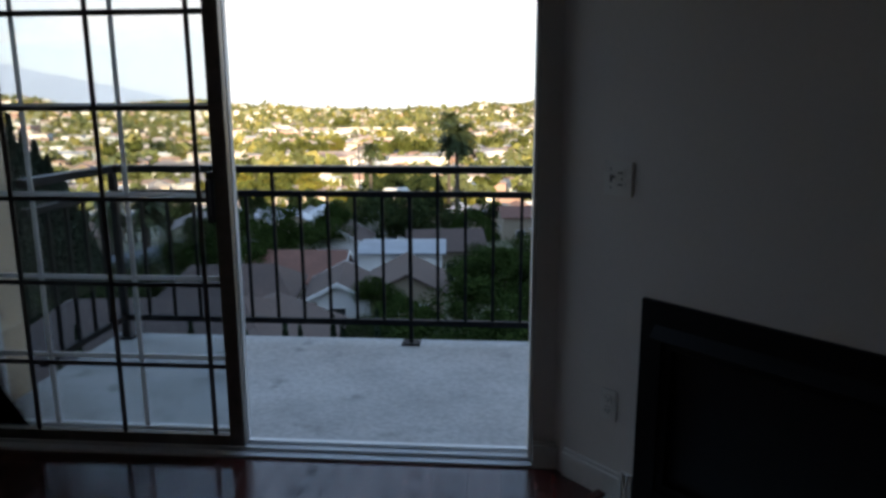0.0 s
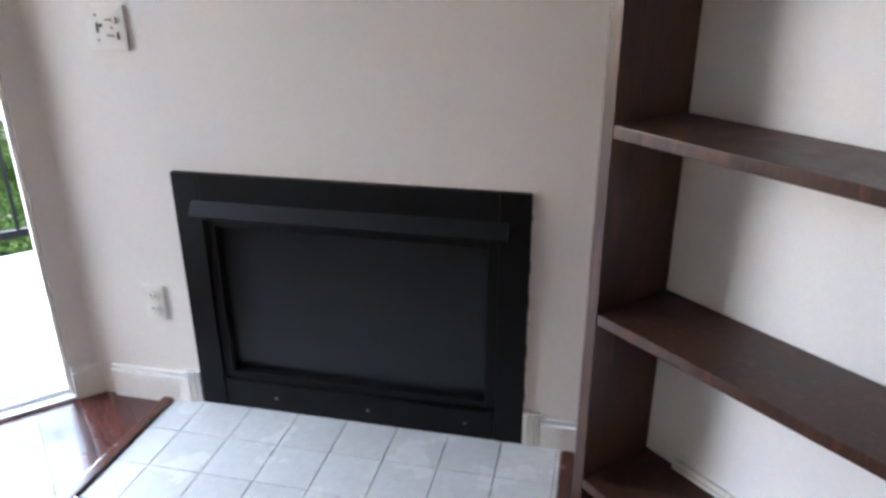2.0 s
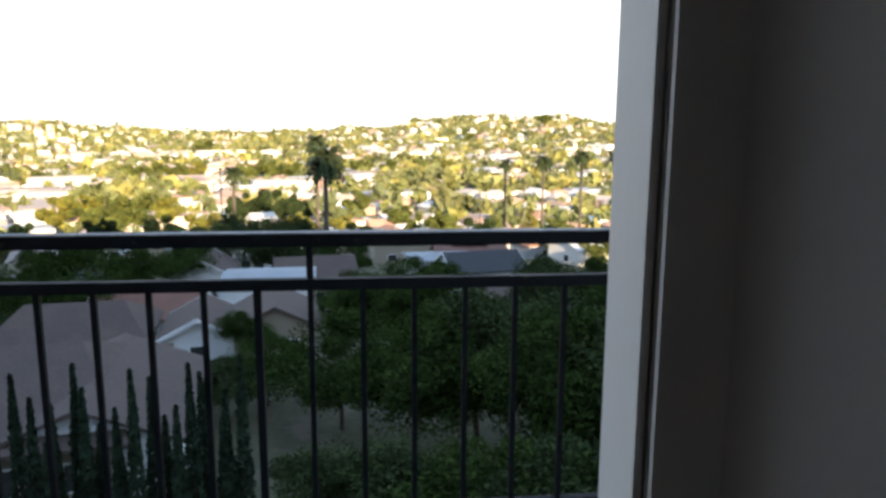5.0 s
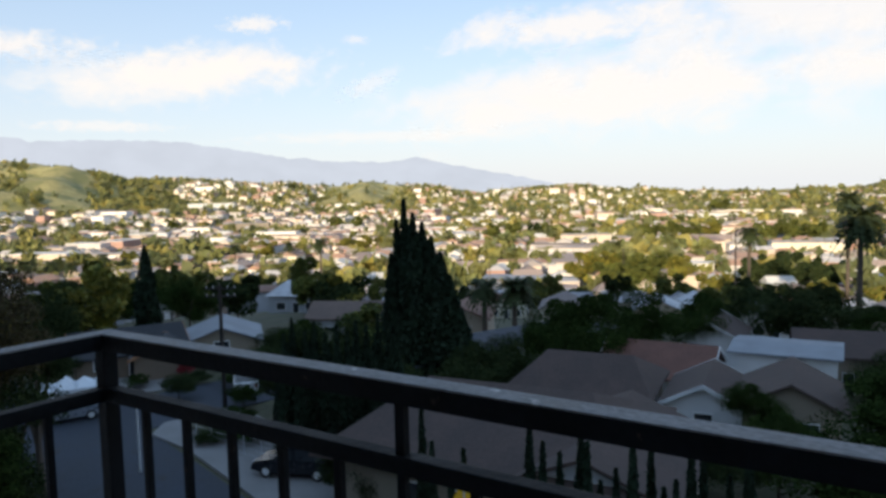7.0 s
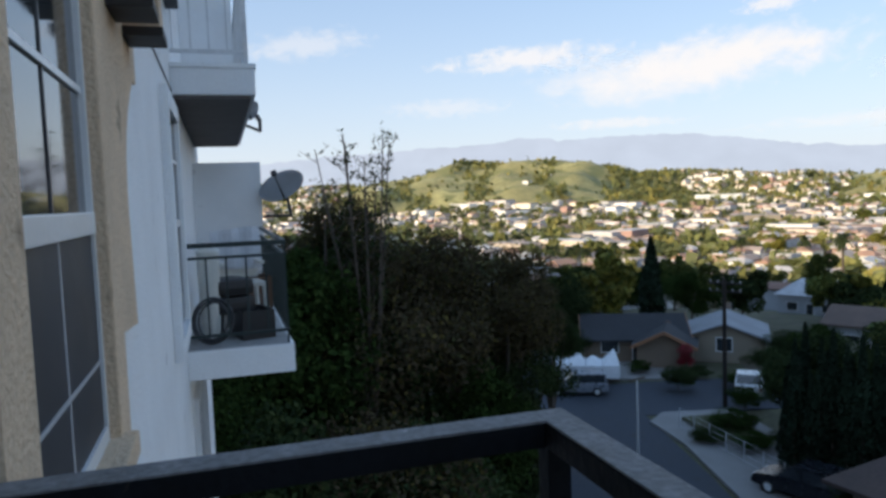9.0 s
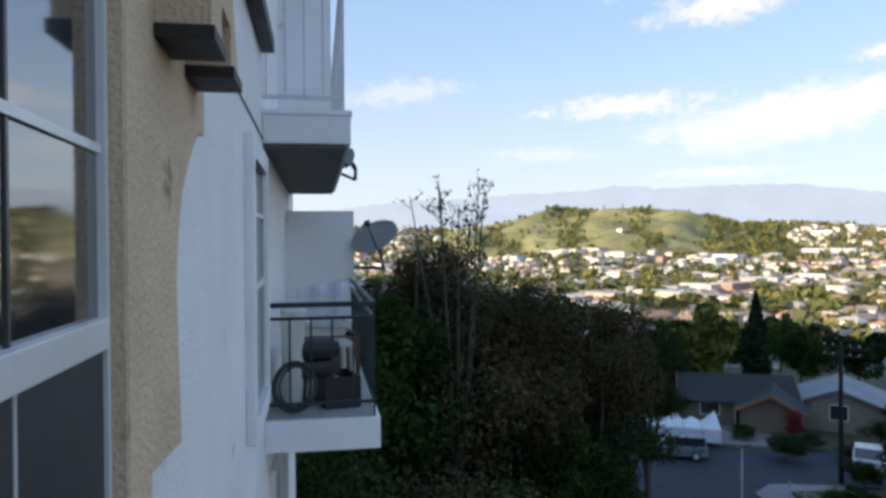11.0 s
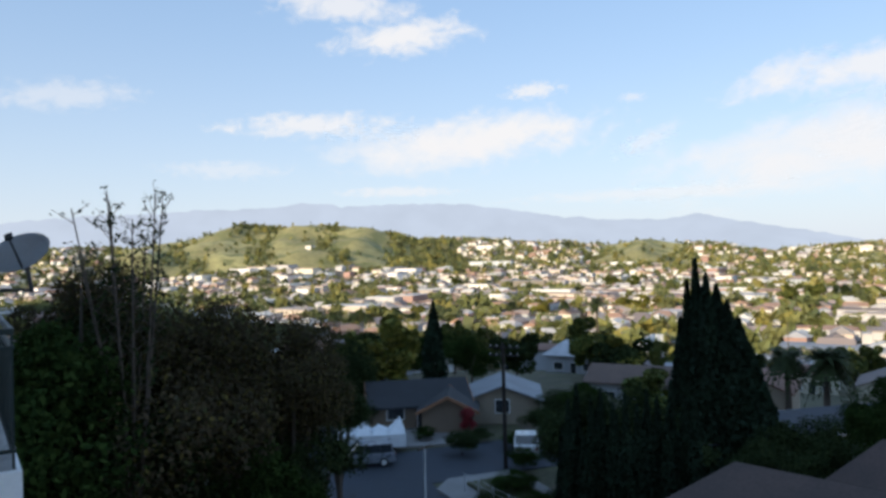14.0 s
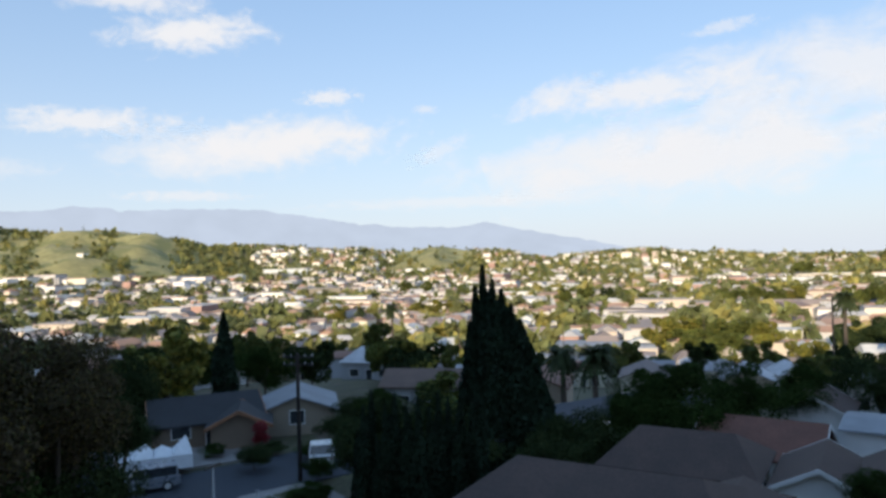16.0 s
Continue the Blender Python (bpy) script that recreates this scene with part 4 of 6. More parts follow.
# blue mountains and clouds far off; the mountains glow, haze in their colour
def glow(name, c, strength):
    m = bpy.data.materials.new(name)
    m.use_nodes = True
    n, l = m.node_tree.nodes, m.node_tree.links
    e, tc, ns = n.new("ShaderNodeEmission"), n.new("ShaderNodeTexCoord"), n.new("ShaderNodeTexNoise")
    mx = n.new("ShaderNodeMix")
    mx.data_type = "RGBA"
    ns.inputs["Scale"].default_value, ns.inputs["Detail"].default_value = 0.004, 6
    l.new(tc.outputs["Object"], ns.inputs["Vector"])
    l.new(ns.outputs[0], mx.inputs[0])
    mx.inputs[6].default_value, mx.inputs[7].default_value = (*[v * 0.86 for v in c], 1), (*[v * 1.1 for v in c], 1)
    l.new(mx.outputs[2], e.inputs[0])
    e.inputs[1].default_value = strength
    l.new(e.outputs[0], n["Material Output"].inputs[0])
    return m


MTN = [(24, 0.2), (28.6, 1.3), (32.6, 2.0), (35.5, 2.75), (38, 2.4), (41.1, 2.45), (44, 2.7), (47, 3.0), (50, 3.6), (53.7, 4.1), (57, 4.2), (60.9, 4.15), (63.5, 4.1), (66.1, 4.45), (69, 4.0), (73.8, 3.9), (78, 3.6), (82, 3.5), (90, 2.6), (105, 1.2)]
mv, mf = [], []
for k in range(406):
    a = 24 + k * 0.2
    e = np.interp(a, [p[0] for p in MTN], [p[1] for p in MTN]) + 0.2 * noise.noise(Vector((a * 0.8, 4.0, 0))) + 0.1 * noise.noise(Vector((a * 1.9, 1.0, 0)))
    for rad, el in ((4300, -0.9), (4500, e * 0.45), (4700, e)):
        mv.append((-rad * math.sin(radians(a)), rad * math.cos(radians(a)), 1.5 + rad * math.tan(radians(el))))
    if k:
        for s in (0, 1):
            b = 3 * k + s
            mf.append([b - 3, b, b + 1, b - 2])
tagged(raw("backdrop", mv, mf, glow("blue mountains with haze in colour", (0.55, 0.61, 0.71), 1.0), smooth=True), "hazy blue mountain range on the horizon", "mountains", kind="structure")


# a cloud sheet glows by emission in place of sunlight on it
def cloud_mat(name, seed, c, strength, dense, long):
    m = bpy.data.materials.new(name)
    m.use_nodes = True
    n, l = m.node_tree.nodes, m.node_tree.links
    tc, mp = n.new("ShaderNodeTexCoord"), n.new("ShaderNodeMapping")
    mp.inputs["Scale"].default_value, mp.inputs["Location"].default_value = (min(4.5, 0.55 * long), 0.8, 1.0), (seed * 3.1, seed * 1.7, 0)
    ns = n.new("ShaderNodeTexNoise")
    ns.inputs["Scale"].default_value, ns.inputs["Detail"].default_value, ns.inputs["Roughness"].default_value = 1.9, 10, 0.62
    ns.inputs["Distortion"].default_value = 0.35
    l.new(tc.outputs["Object"], mp.inputs[0])
    l.new(mp.outputs[0], ns.inputs["Vector"])
    ln = n.new("ShaderNodeVectorMath")
    ln.operation = "LENGTH"
    l.new(tc.outputs["Object"], ln.inputs[0])
    add = n.new("ShaderNodeMath")
    add.operation = "MULTIPLY_ADD"
    l.new(ln.outputs["Value"], add.inputs[0])
    add.inputs[1].default_value = -0.56
    l.new(ns.outputs[0], add.inputs[2])
    r = n.new("ShaderNodeMapRange")
    r.interpolation_type = "SMOOTHSTEP"
    r.inputs[1].default_value, r.inputs[2].default_value, r.inputs[4].default_value = -0.05, 0.42, dense
    l.new(add.outputs[0], r.inputs[0])
    e, t, x = n.new("ShaderNodeEmission"), n.new("ShaderNodeBsdfTransparent"), n.new("ShaderNodeMixShader")
    e.inputs[0].default_value, e.inputs[1].default_value = (*c, 1), strength
    l.new(r.outputs[0], x.inputs[0])
    l.new(t.outputs[0], x.inputs[1])
    l.new(e.outputs[0], x.inputs[2])
    l.new(x.outputs[0], n["Material Output"].inputs[0])
    return m


# direction, height, half width, half height (degrees), density, tilt
CLOUDS = [(52.0, 9.3, 10.0, 2.3, 1.0, 3), (57.5, 8.2, 7.0, 2.0, 0.6, 0), (65.7, 10.5, 6.8, 1.1, 0.85, 2), (58.0, 17.2, 5.5, 1.6, 0.95, 6), (62.8, 19.4, 5.5, 1.4, 0.8, 0), (47.8, 12.8, 2.3, 0.7, 0.8, 4), (40.2, 11.8, 1.0, 0.45, 0.5, 0), (39.0, 8.6, 2.6, 0.8, 0.45, 24),
          (58.8, 5.2, 5.0, 0.5, 0.6, 0), (23.0, 12.3, 9.5, 1.6, 0.85, 3), (30.0, 12.4, 3.4, 1.2, 0.6, 18), (18.5, 7.2, 20.0, 3.6, 0.9, 5), (17.0, 16.2, 2.4, 0.6, 0.5, 5), (38.0, 4.4, 12.0, 0.6, 0.5, 0), (28.0, 7.6, 12.0, 2.2, 0.55, 6), (6.0, 12.5, 18.0, 4.0, 0.8, 3),
          (-12.0, 9.0, 20.0, 6.0, 0.85, 0), (83.0, 12.0, 5.0, 1.2, 0.45, 5), (72.0, 7.0, 5.0, 0.8, 0.4, 0)]
for i, (a, el, wa, he, dense, tilt) in enumerate(CLOUDS):
    rad = 4600 + 20 * i
    c = Vector((-rad * math.sin(radians(a)) * math.cos(radians(el)), rad * math.cos(radians(a)) * math.cos(radians(el)), rad * math.sin(radians(el))))
    ob = raw("cloud", [(-1, -1, 0), (1, -1, 0), (1, 1, 0), (-1, 1, 0)], [[0, 1, 2, 3]], cloud_mat("cloud", i, (1.0, 0.97, 0.95), 0.86, dense, wa / he))
    ob.matrix_world = look(c, (0, 0, 0)) @ pose(0, 0, 0, 0, 0, -tilt) @ Matrix.Diagonal((rad * radians(wa * 1.25), rad * radians(he * 1.15), 1, 1))
    tagged(ob, "soft white streaky cloud in a blue sky", "cloud", kind="structure")


# ---- streets ----
def ribbon(name, pts, w, z, material, label, category, thick=0.12):
    bm = bmesh.new()
    vs = []
    for i, p in enumerate(pts):
        d = (Vector(pts[min(i + 1, len(pts) - 1)]) - Vector(pts[max(i - 1, 0)])).normalized()
        nn = Vector((-d.y, d.x))
        vs.append([bm.verts.new((p[0] + nn.x * s * w / 2, p[1] + nn.y * s * w / 2, zz)) for s, zz in ((-1, z - thick), (-1, z), (1, z), (1, z - thick))])
    for a, b in zip(vs, vs[1:]):
        for k in range(3):
            bm.faces.new((a[k], a[k + 1], b[k + 1], b[k]))
    bmesh.ops.recalc_face_normals(bm, faces=bm.faces)
    return struct(name, bm, material, label, category)


def slab(name, outline, z0, z1, material, label, category):
    return struct(name, extrude_outline(outline, z0, z1, lambda u, s, v: (u, v, s)), material, label, category)


ribbon("road", [(8, 10.5), (-10, 13.5), (-22, 17.2), (-33, 20.6), (-44, 23.5), (-56, 25), (-75, 24)], 8.0, GZ + 0.05, M["asphalt"], "grey asphalt street curving past the houses", "road")
ribbon("road_1", [(-46.5, 24), (-44, 34), (-41, 46), (-36, 60), (-30, 75)], 8.0, GZ + 0.046, M["asphalt"], "grey asphalt side street", "road")
slab("pavement", [(-22, 21.6), (-29.2, 23.9), (-36, 25.9), (-40.2, 26.4), (-41.5, 28.2), (-40.2, 33.0), (-31, 31), (-22, 28)], GZ - 0.2, GZ + 0.17, M["pavement"], "pale concrete pavement and driveway with a kerb", "pavement")
slab("pavement_1", [(-50.5, 29.5), (-48.5, 34), (-53.5, 38.5), (-57, 33.5)], GZ - 0.2, GZ + 0.15, M["pavement"], "pale concrete driveway before the house", "pavement")
slab("planting_bed", [(-35.5, 27.6), (-39.5, 28.3), (-39.0, 31.4), (-34.5, 30.6)], GZ, GZ + 0.4, M["ground_near"], "raised green planting bed by the driveway", "ground")


# ---- houses ----
def house(name, m, w, d, h, rise, wall, roof, label, hip=0.0, windows=(), over=0.45, fascia=None, group="", chimney=False):
    """A house with its ridge along local x: walls, roof, fascia, door and windows."""
    hs = thing(name, label, "house", m, group)
    bm = bmesh.new()
    box(bm, -w / 2, w / 2, -d / 2, d / 2, -0.3, h)
    if hip == 0 and rise > 0.2:
        for s in (-1, 1):
            a = [bm.verts.new((s * w / 2, y, z)) for y, z in ((-d / 2, h), (d / 2, h), (0, h + rise * (1 - 0.02)))]
            bm.faces.new(a)
    part("wall", bm, wall, hs)
    bm = bmesh.new()
    W, D, rw = w / 2 + over, d / 2 + over, w / 2 + over - hip
    for lift in (0.0, 0.16):
        z0 = h - over * rise / (d / 2) * 0.8
        e = [bm.verts.new((x, y, z0 + lift)) for x, y in ((-W, -D), (W, -D), (W, D), (-W, D))]
        t = [bm.verts.new((x, 0, h + rise + lift)) for x in (-rw, rw)]
        bm.faces.new((e[0], e[1], t[1], t[0]))
        bm.faces.new((e[2], e[3], t[0], t[1]))
        if hip:
            bm.faces.new((e[1], e[2], t[1]))
            bm.faces.new((e[3], e[0], t[0]))
        if lift:
            for i in range(4):
                j = (i + 1) % 4
                bm.faces.new((low[i], low[j], e[j], e[i])) if hip or i in (0, 2) else None
            if not hip:
                for q in ((1, 2, 1), (3, 0, 0)):
                    bm.faces.new((low[q[0]], lowt[q[2]], t[q[2]], e[q[0]]))
                    bm.faces.new((lowt[q[2]], low[q[1]], e[q[1]], t[q[2]]))
        low, lowt = e, t
    bmesh.ops.recalc_face_normals(bm, faces=bm.faces)
    rf = part("roof", bm, roof, hs)
    if fascia:
        z0 = h - over * rise / (d / 2) * 0.8
        for s in (-1, 1):
            part("fascia", extrude_outline([(-D, z0 - 0.12), (0, h + rise - 0.1), (D, z0 - 0.12), (D, z0 + 0.17), (0, h + rise + 0.19), (-D, z0 + 0.17)], s * (W + 0.001), s * (W + 0.06), lambda u, k, v: (k, u, v)), fascia, hs, "painted roof fascia")
    if chimney:
        part("chimney", boxes((w * 0.2, w * 0.2 + 0.6, -0.3, 0.3, h + rise * 0.4, h + rise + 0.7)), wall, rf)
    for side, u, v, ww, hh in windows:
        if side in "fb":
            y = -d / 2 if side == "f" else d / 2
            s = -1 if side == "f" else 1
            fr = part("window", boxes((u - ww / 2 - 0.08, u + ww / 2 + 0.08, y + s * 0.002, y + s * 0.06, v - 0.08, v + hh + 0.08)), M["alu"], hs)
            part("pane", boxes((u - ww / 2, u + ww / 2, y + s * 0.06, y + s * 0.066, v, v + hh)), M["darkpane"], fr)
        else:
            x = -w / 2 if side == "l" else w / 2
            s = -1 if side == "l" else 1
            fr = part("window", boxes((x + s * 0.002, x + s * 0.06, u - ww / 2 - 0.08, u + ww / 2 + 0.08, v - 0.08, v + hh + 0.08)), M["alu"], hs)
            part("pane", boxes((x + s * 0.06, x + s * 0.066, u - ww / 2, u + ww / 2, v, v + hh)), M["darkpane"], fr)
    return hs


STD = (("f", -2.2, 1.0, 1.4, 1.1), ("f", 2.4, 1.0, 1.2, 1.1), ("l", 0.0, 1.0, 1.2, 1.1), ("r", 0.8, 1.0, 1.2, 1.1), ("f", 0.2, 0.05, 0.9, 2.0))
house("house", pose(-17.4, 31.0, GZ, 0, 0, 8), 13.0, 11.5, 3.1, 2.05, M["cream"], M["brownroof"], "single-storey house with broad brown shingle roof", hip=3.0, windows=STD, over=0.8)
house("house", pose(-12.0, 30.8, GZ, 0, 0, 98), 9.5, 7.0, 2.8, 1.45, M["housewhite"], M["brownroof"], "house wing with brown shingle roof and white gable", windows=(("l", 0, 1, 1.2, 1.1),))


def at(az, r):
    return -r * math.sin(radians(az)), r * math.cos(radians(az))


def placed(az, r, turn, lift=0.0):
    x, y = at(az, r)
    return pose(x, y, float(ground_z(x, y)) + lift, 0, 0, turn)


house("house", placed(17.0, 64, 4), 8.6, 7.6, 3.9, 2.0, M["housewhite"], M["redroof"], "house with red-brown shingle roof and white walls", windows=STD, fascia=M["housewhite"])
house("house", placed(13.6, 53, 97), 7.0, 5.0, 2.7, 1.3, M["housewhite"], M["brownroof"], "small white gabled house with brown roof", windows=(("l", 0, 1.0, 1.1, 1.1),), fascia=M["housewhite"])
house("house", placed(8.2, 68, 4), 7.8, 6.5, 5.2, 0.3, M["housewhite"], M["paleroof"], "white house with nearly flat pale roof", windows=STD)
house("house", placed(8.0, 51, 97), 7.0, 5.4, 3.0, 1.4, M["cream"], M["brownroof"], "cream house with brown roof and two white windows", windows=(("l", -1.1, 1.2, 0.8, 0.9), ("l", 1.1, 1.2, 0.8, 0.9)))
house("house", placed(13.0, 84, 95), 8.0, 6.0, 3.6, 1.7, M["housewhite"], M["brownroof"], "house with white gable and brown roof", windows=STD, fascia=M["housewhite"])
house("house", placed(4.6, 78, 10), 8.0, 7.0, 3.6, 1.7, M["cream"], M["brownroof"], "cream house with brown roof among trees", windows=STD)
house("house", placed(-12.0, 68, -6), 9.5, 7.5, 2.9, 1.6, M["cream"], M["brownroof"], "low house with brown shingle roof", hip=2.0, windows=STD)
house("house", placed(-9.0, 86, 12), 9.0, 7.0, 3.0, 1.7, M["housewhite"], M["greyroof"], "white house with dark grey roof", windows=STD, fascia=M["housewhite"])
house("house", placed(-8.1, 98, 4), 9.5, 7.0, 3.2, 1.2, M["brownwall"], M["redroof"], "low house with red-brown roof under a tarpaulin", windows=STD)
house("house", placed(-2.6, 116, 6), 10.0, 8.0, 4.2, 1.2, M["cream"], M["redroof"], "house with red-brown roof beside a tan wall", windows=STD)
house("house", placed(-5.5, 93, 8), 8.0, 6.0, 3.2, 0.4, M["housewhite"], M["paleroof"], "small white house with pale flat roof", windows=STD)
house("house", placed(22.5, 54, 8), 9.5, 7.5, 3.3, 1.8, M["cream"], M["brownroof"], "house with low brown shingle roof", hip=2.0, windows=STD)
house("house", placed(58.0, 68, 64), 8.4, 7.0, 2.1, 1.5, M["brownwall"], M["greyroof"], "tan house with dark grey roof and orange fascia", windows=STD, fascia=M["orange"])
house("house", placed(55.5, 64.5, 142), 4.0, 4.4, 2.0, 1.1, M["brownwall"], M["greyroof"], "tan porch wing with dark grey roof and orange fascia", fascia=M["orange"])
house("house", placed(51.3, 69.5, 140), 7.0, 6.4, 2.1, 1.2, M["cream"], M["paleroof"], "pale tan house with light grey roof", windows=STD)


# ---- plants ----
def leaves(centres, size, rng, flat=0.0, up=0.0):
    """Diamond leaves at the given places, turned at random; two triangles each."""
    n = len(centres)
    d1 = rng.normal(size=(n, 3))
    d1[:, 2] += up * np.sign(rng.random(n) - 0.2)
    d1 /= np.linalg.norm(d1, axis=1, keepdims=True)
    d2 = np.cross(d1, rng.normal(size=(n, 3)))
    d2 /= np.linalg.norm(d2, axis=1, keepdims=True)
    s = size * rng.uniform(0.6, 1.3, (n, 1))
    v = np.stack([centres - d1 * s, centres + d2 * s * 0.55, centres + d1 * s, centres - d2 * s * 0.55], 1).reshape(-1, 3)
    return v, np.arange(4 * n).reshape(-1, 4)


def crown_points(n, rng, lobes=9, wide=1.0, tall=1.0, hollow=0.35):
    """Places in a crown of uneven lobes with gaps, within about one unit."""
    c = rng.normal(size=(lobes, 3))
    c /= np.linalg.norm(c, axis=1, keepdims=True)
    c *= rng.uniform(0.3, 0.88, (lobes, 1))
    r = rng.uniform(0.16, 0.46, lobes) * np.where(np.linalg.norm(c, axis=1) > 0.7, 0.75, 1.0)
    k = rng.integers(0, lobes, n)
    p = rng.normal(size=(n, 3))
    p /= np.linalg.norm(p, axis=1, keepdims=True)
    p *= rng.uniform(hollow, 1.08, (n, 1)) ** 0.8
    p = c[k] + p * r[k, None]
    return p * (wide, wide, tall)


def limb(bm, p, q, r0, r1, seg=7):
    cyl(bm, p, q, r0, r1, seg)


def trunk_mesh(name, height, r, rng, material, spread=1.0):
    bm = bmesh.new()
    mid = Vector((rng.uniform(-0.3, 0.3), rng.uniform(-0.3, 0.3), height * 0.55))
    limb(bm, (0, 0, -0.4), mid, r, r * 0.72)
    for k in range(5):
        a = k * 1.26 + rng.uniform(-0.3, 0.3)
        q = mid + Vector((math.cos(a) * spread, math.sin(a) * spread, height * rng.uniform(0.25, 0.45)))
        limb(bm, mid - Vector((0, 0, 0.1)), q, r * 0.5, r * 0.2)
        limb(bm, q, q + Vector((math.cos(a + 0.5) * spread * 0.6, math.sin(a + 0.5) * spread * 0.6, height * 0.15)), r * 0.2, r * 0.07, 5)
    me = bpy.data.meshes.new(name)
    bm.to_mesh(me)
    bm.free()
    me.materials.append(material)
    return me


def mesh_of(name, v, f, material):
    me = bpy.data.meshes.new(name)
    me.from_pydata(v.tolist(), [], f.tolist())
    me.materials.append(material)
    me.update()
    return me


def tree(name, x, y, top, radius, crown, trunk, label, group="", base=None, cat="tree", turn=None):
    """A tree from a unit crown (radius 1, height 2) and a unit trunk (height 1), scaled to its size."""
    g = float(ground_z(x, y)) if base is None else base
    t = thing(name, label, cat, pose(x, y, g, 0, 0, (x * 37 + y * 91) % 360 if turn is None else turn), group)
    hh = top - g
    ch = min(radius * 1.0, hh * 0.42)
    a = new("trunk", trunk)
    a.parent, a.scale = t, (hh * 0.14, hh * 0.14, hh - ch)
    b = new("crown", crown)
    b.parent, b.location, b.scale = t, (0, 0, hh - ch), (radius, radius, ch)
    return t


pr = random.Random(5)
TRUNKS = [trunk_mesh("trunk", 1.0, 0.16, random.Random(i), M["bark"], 0.45) for i in range(3)]


def crown_mesh(n, size, seed, material, **kw):
    g = np.random.default_rng(seed)
    v, f = leaves(crown_points(n, g, **kw), size, g)
    return mesh_of("crown", v, f, material)


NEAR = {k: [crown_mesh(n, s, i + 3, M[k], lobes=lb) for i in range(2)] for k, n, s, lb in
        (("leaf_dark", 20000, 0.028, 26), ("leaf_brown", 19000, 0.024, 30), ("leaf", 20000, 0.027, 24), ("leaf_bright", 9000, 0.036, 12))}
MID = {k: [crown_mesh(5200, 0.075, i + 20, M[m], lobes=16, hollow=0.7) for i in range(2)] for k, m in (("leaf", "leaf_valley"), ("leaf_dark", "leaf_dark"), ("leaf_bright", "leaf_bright"))}


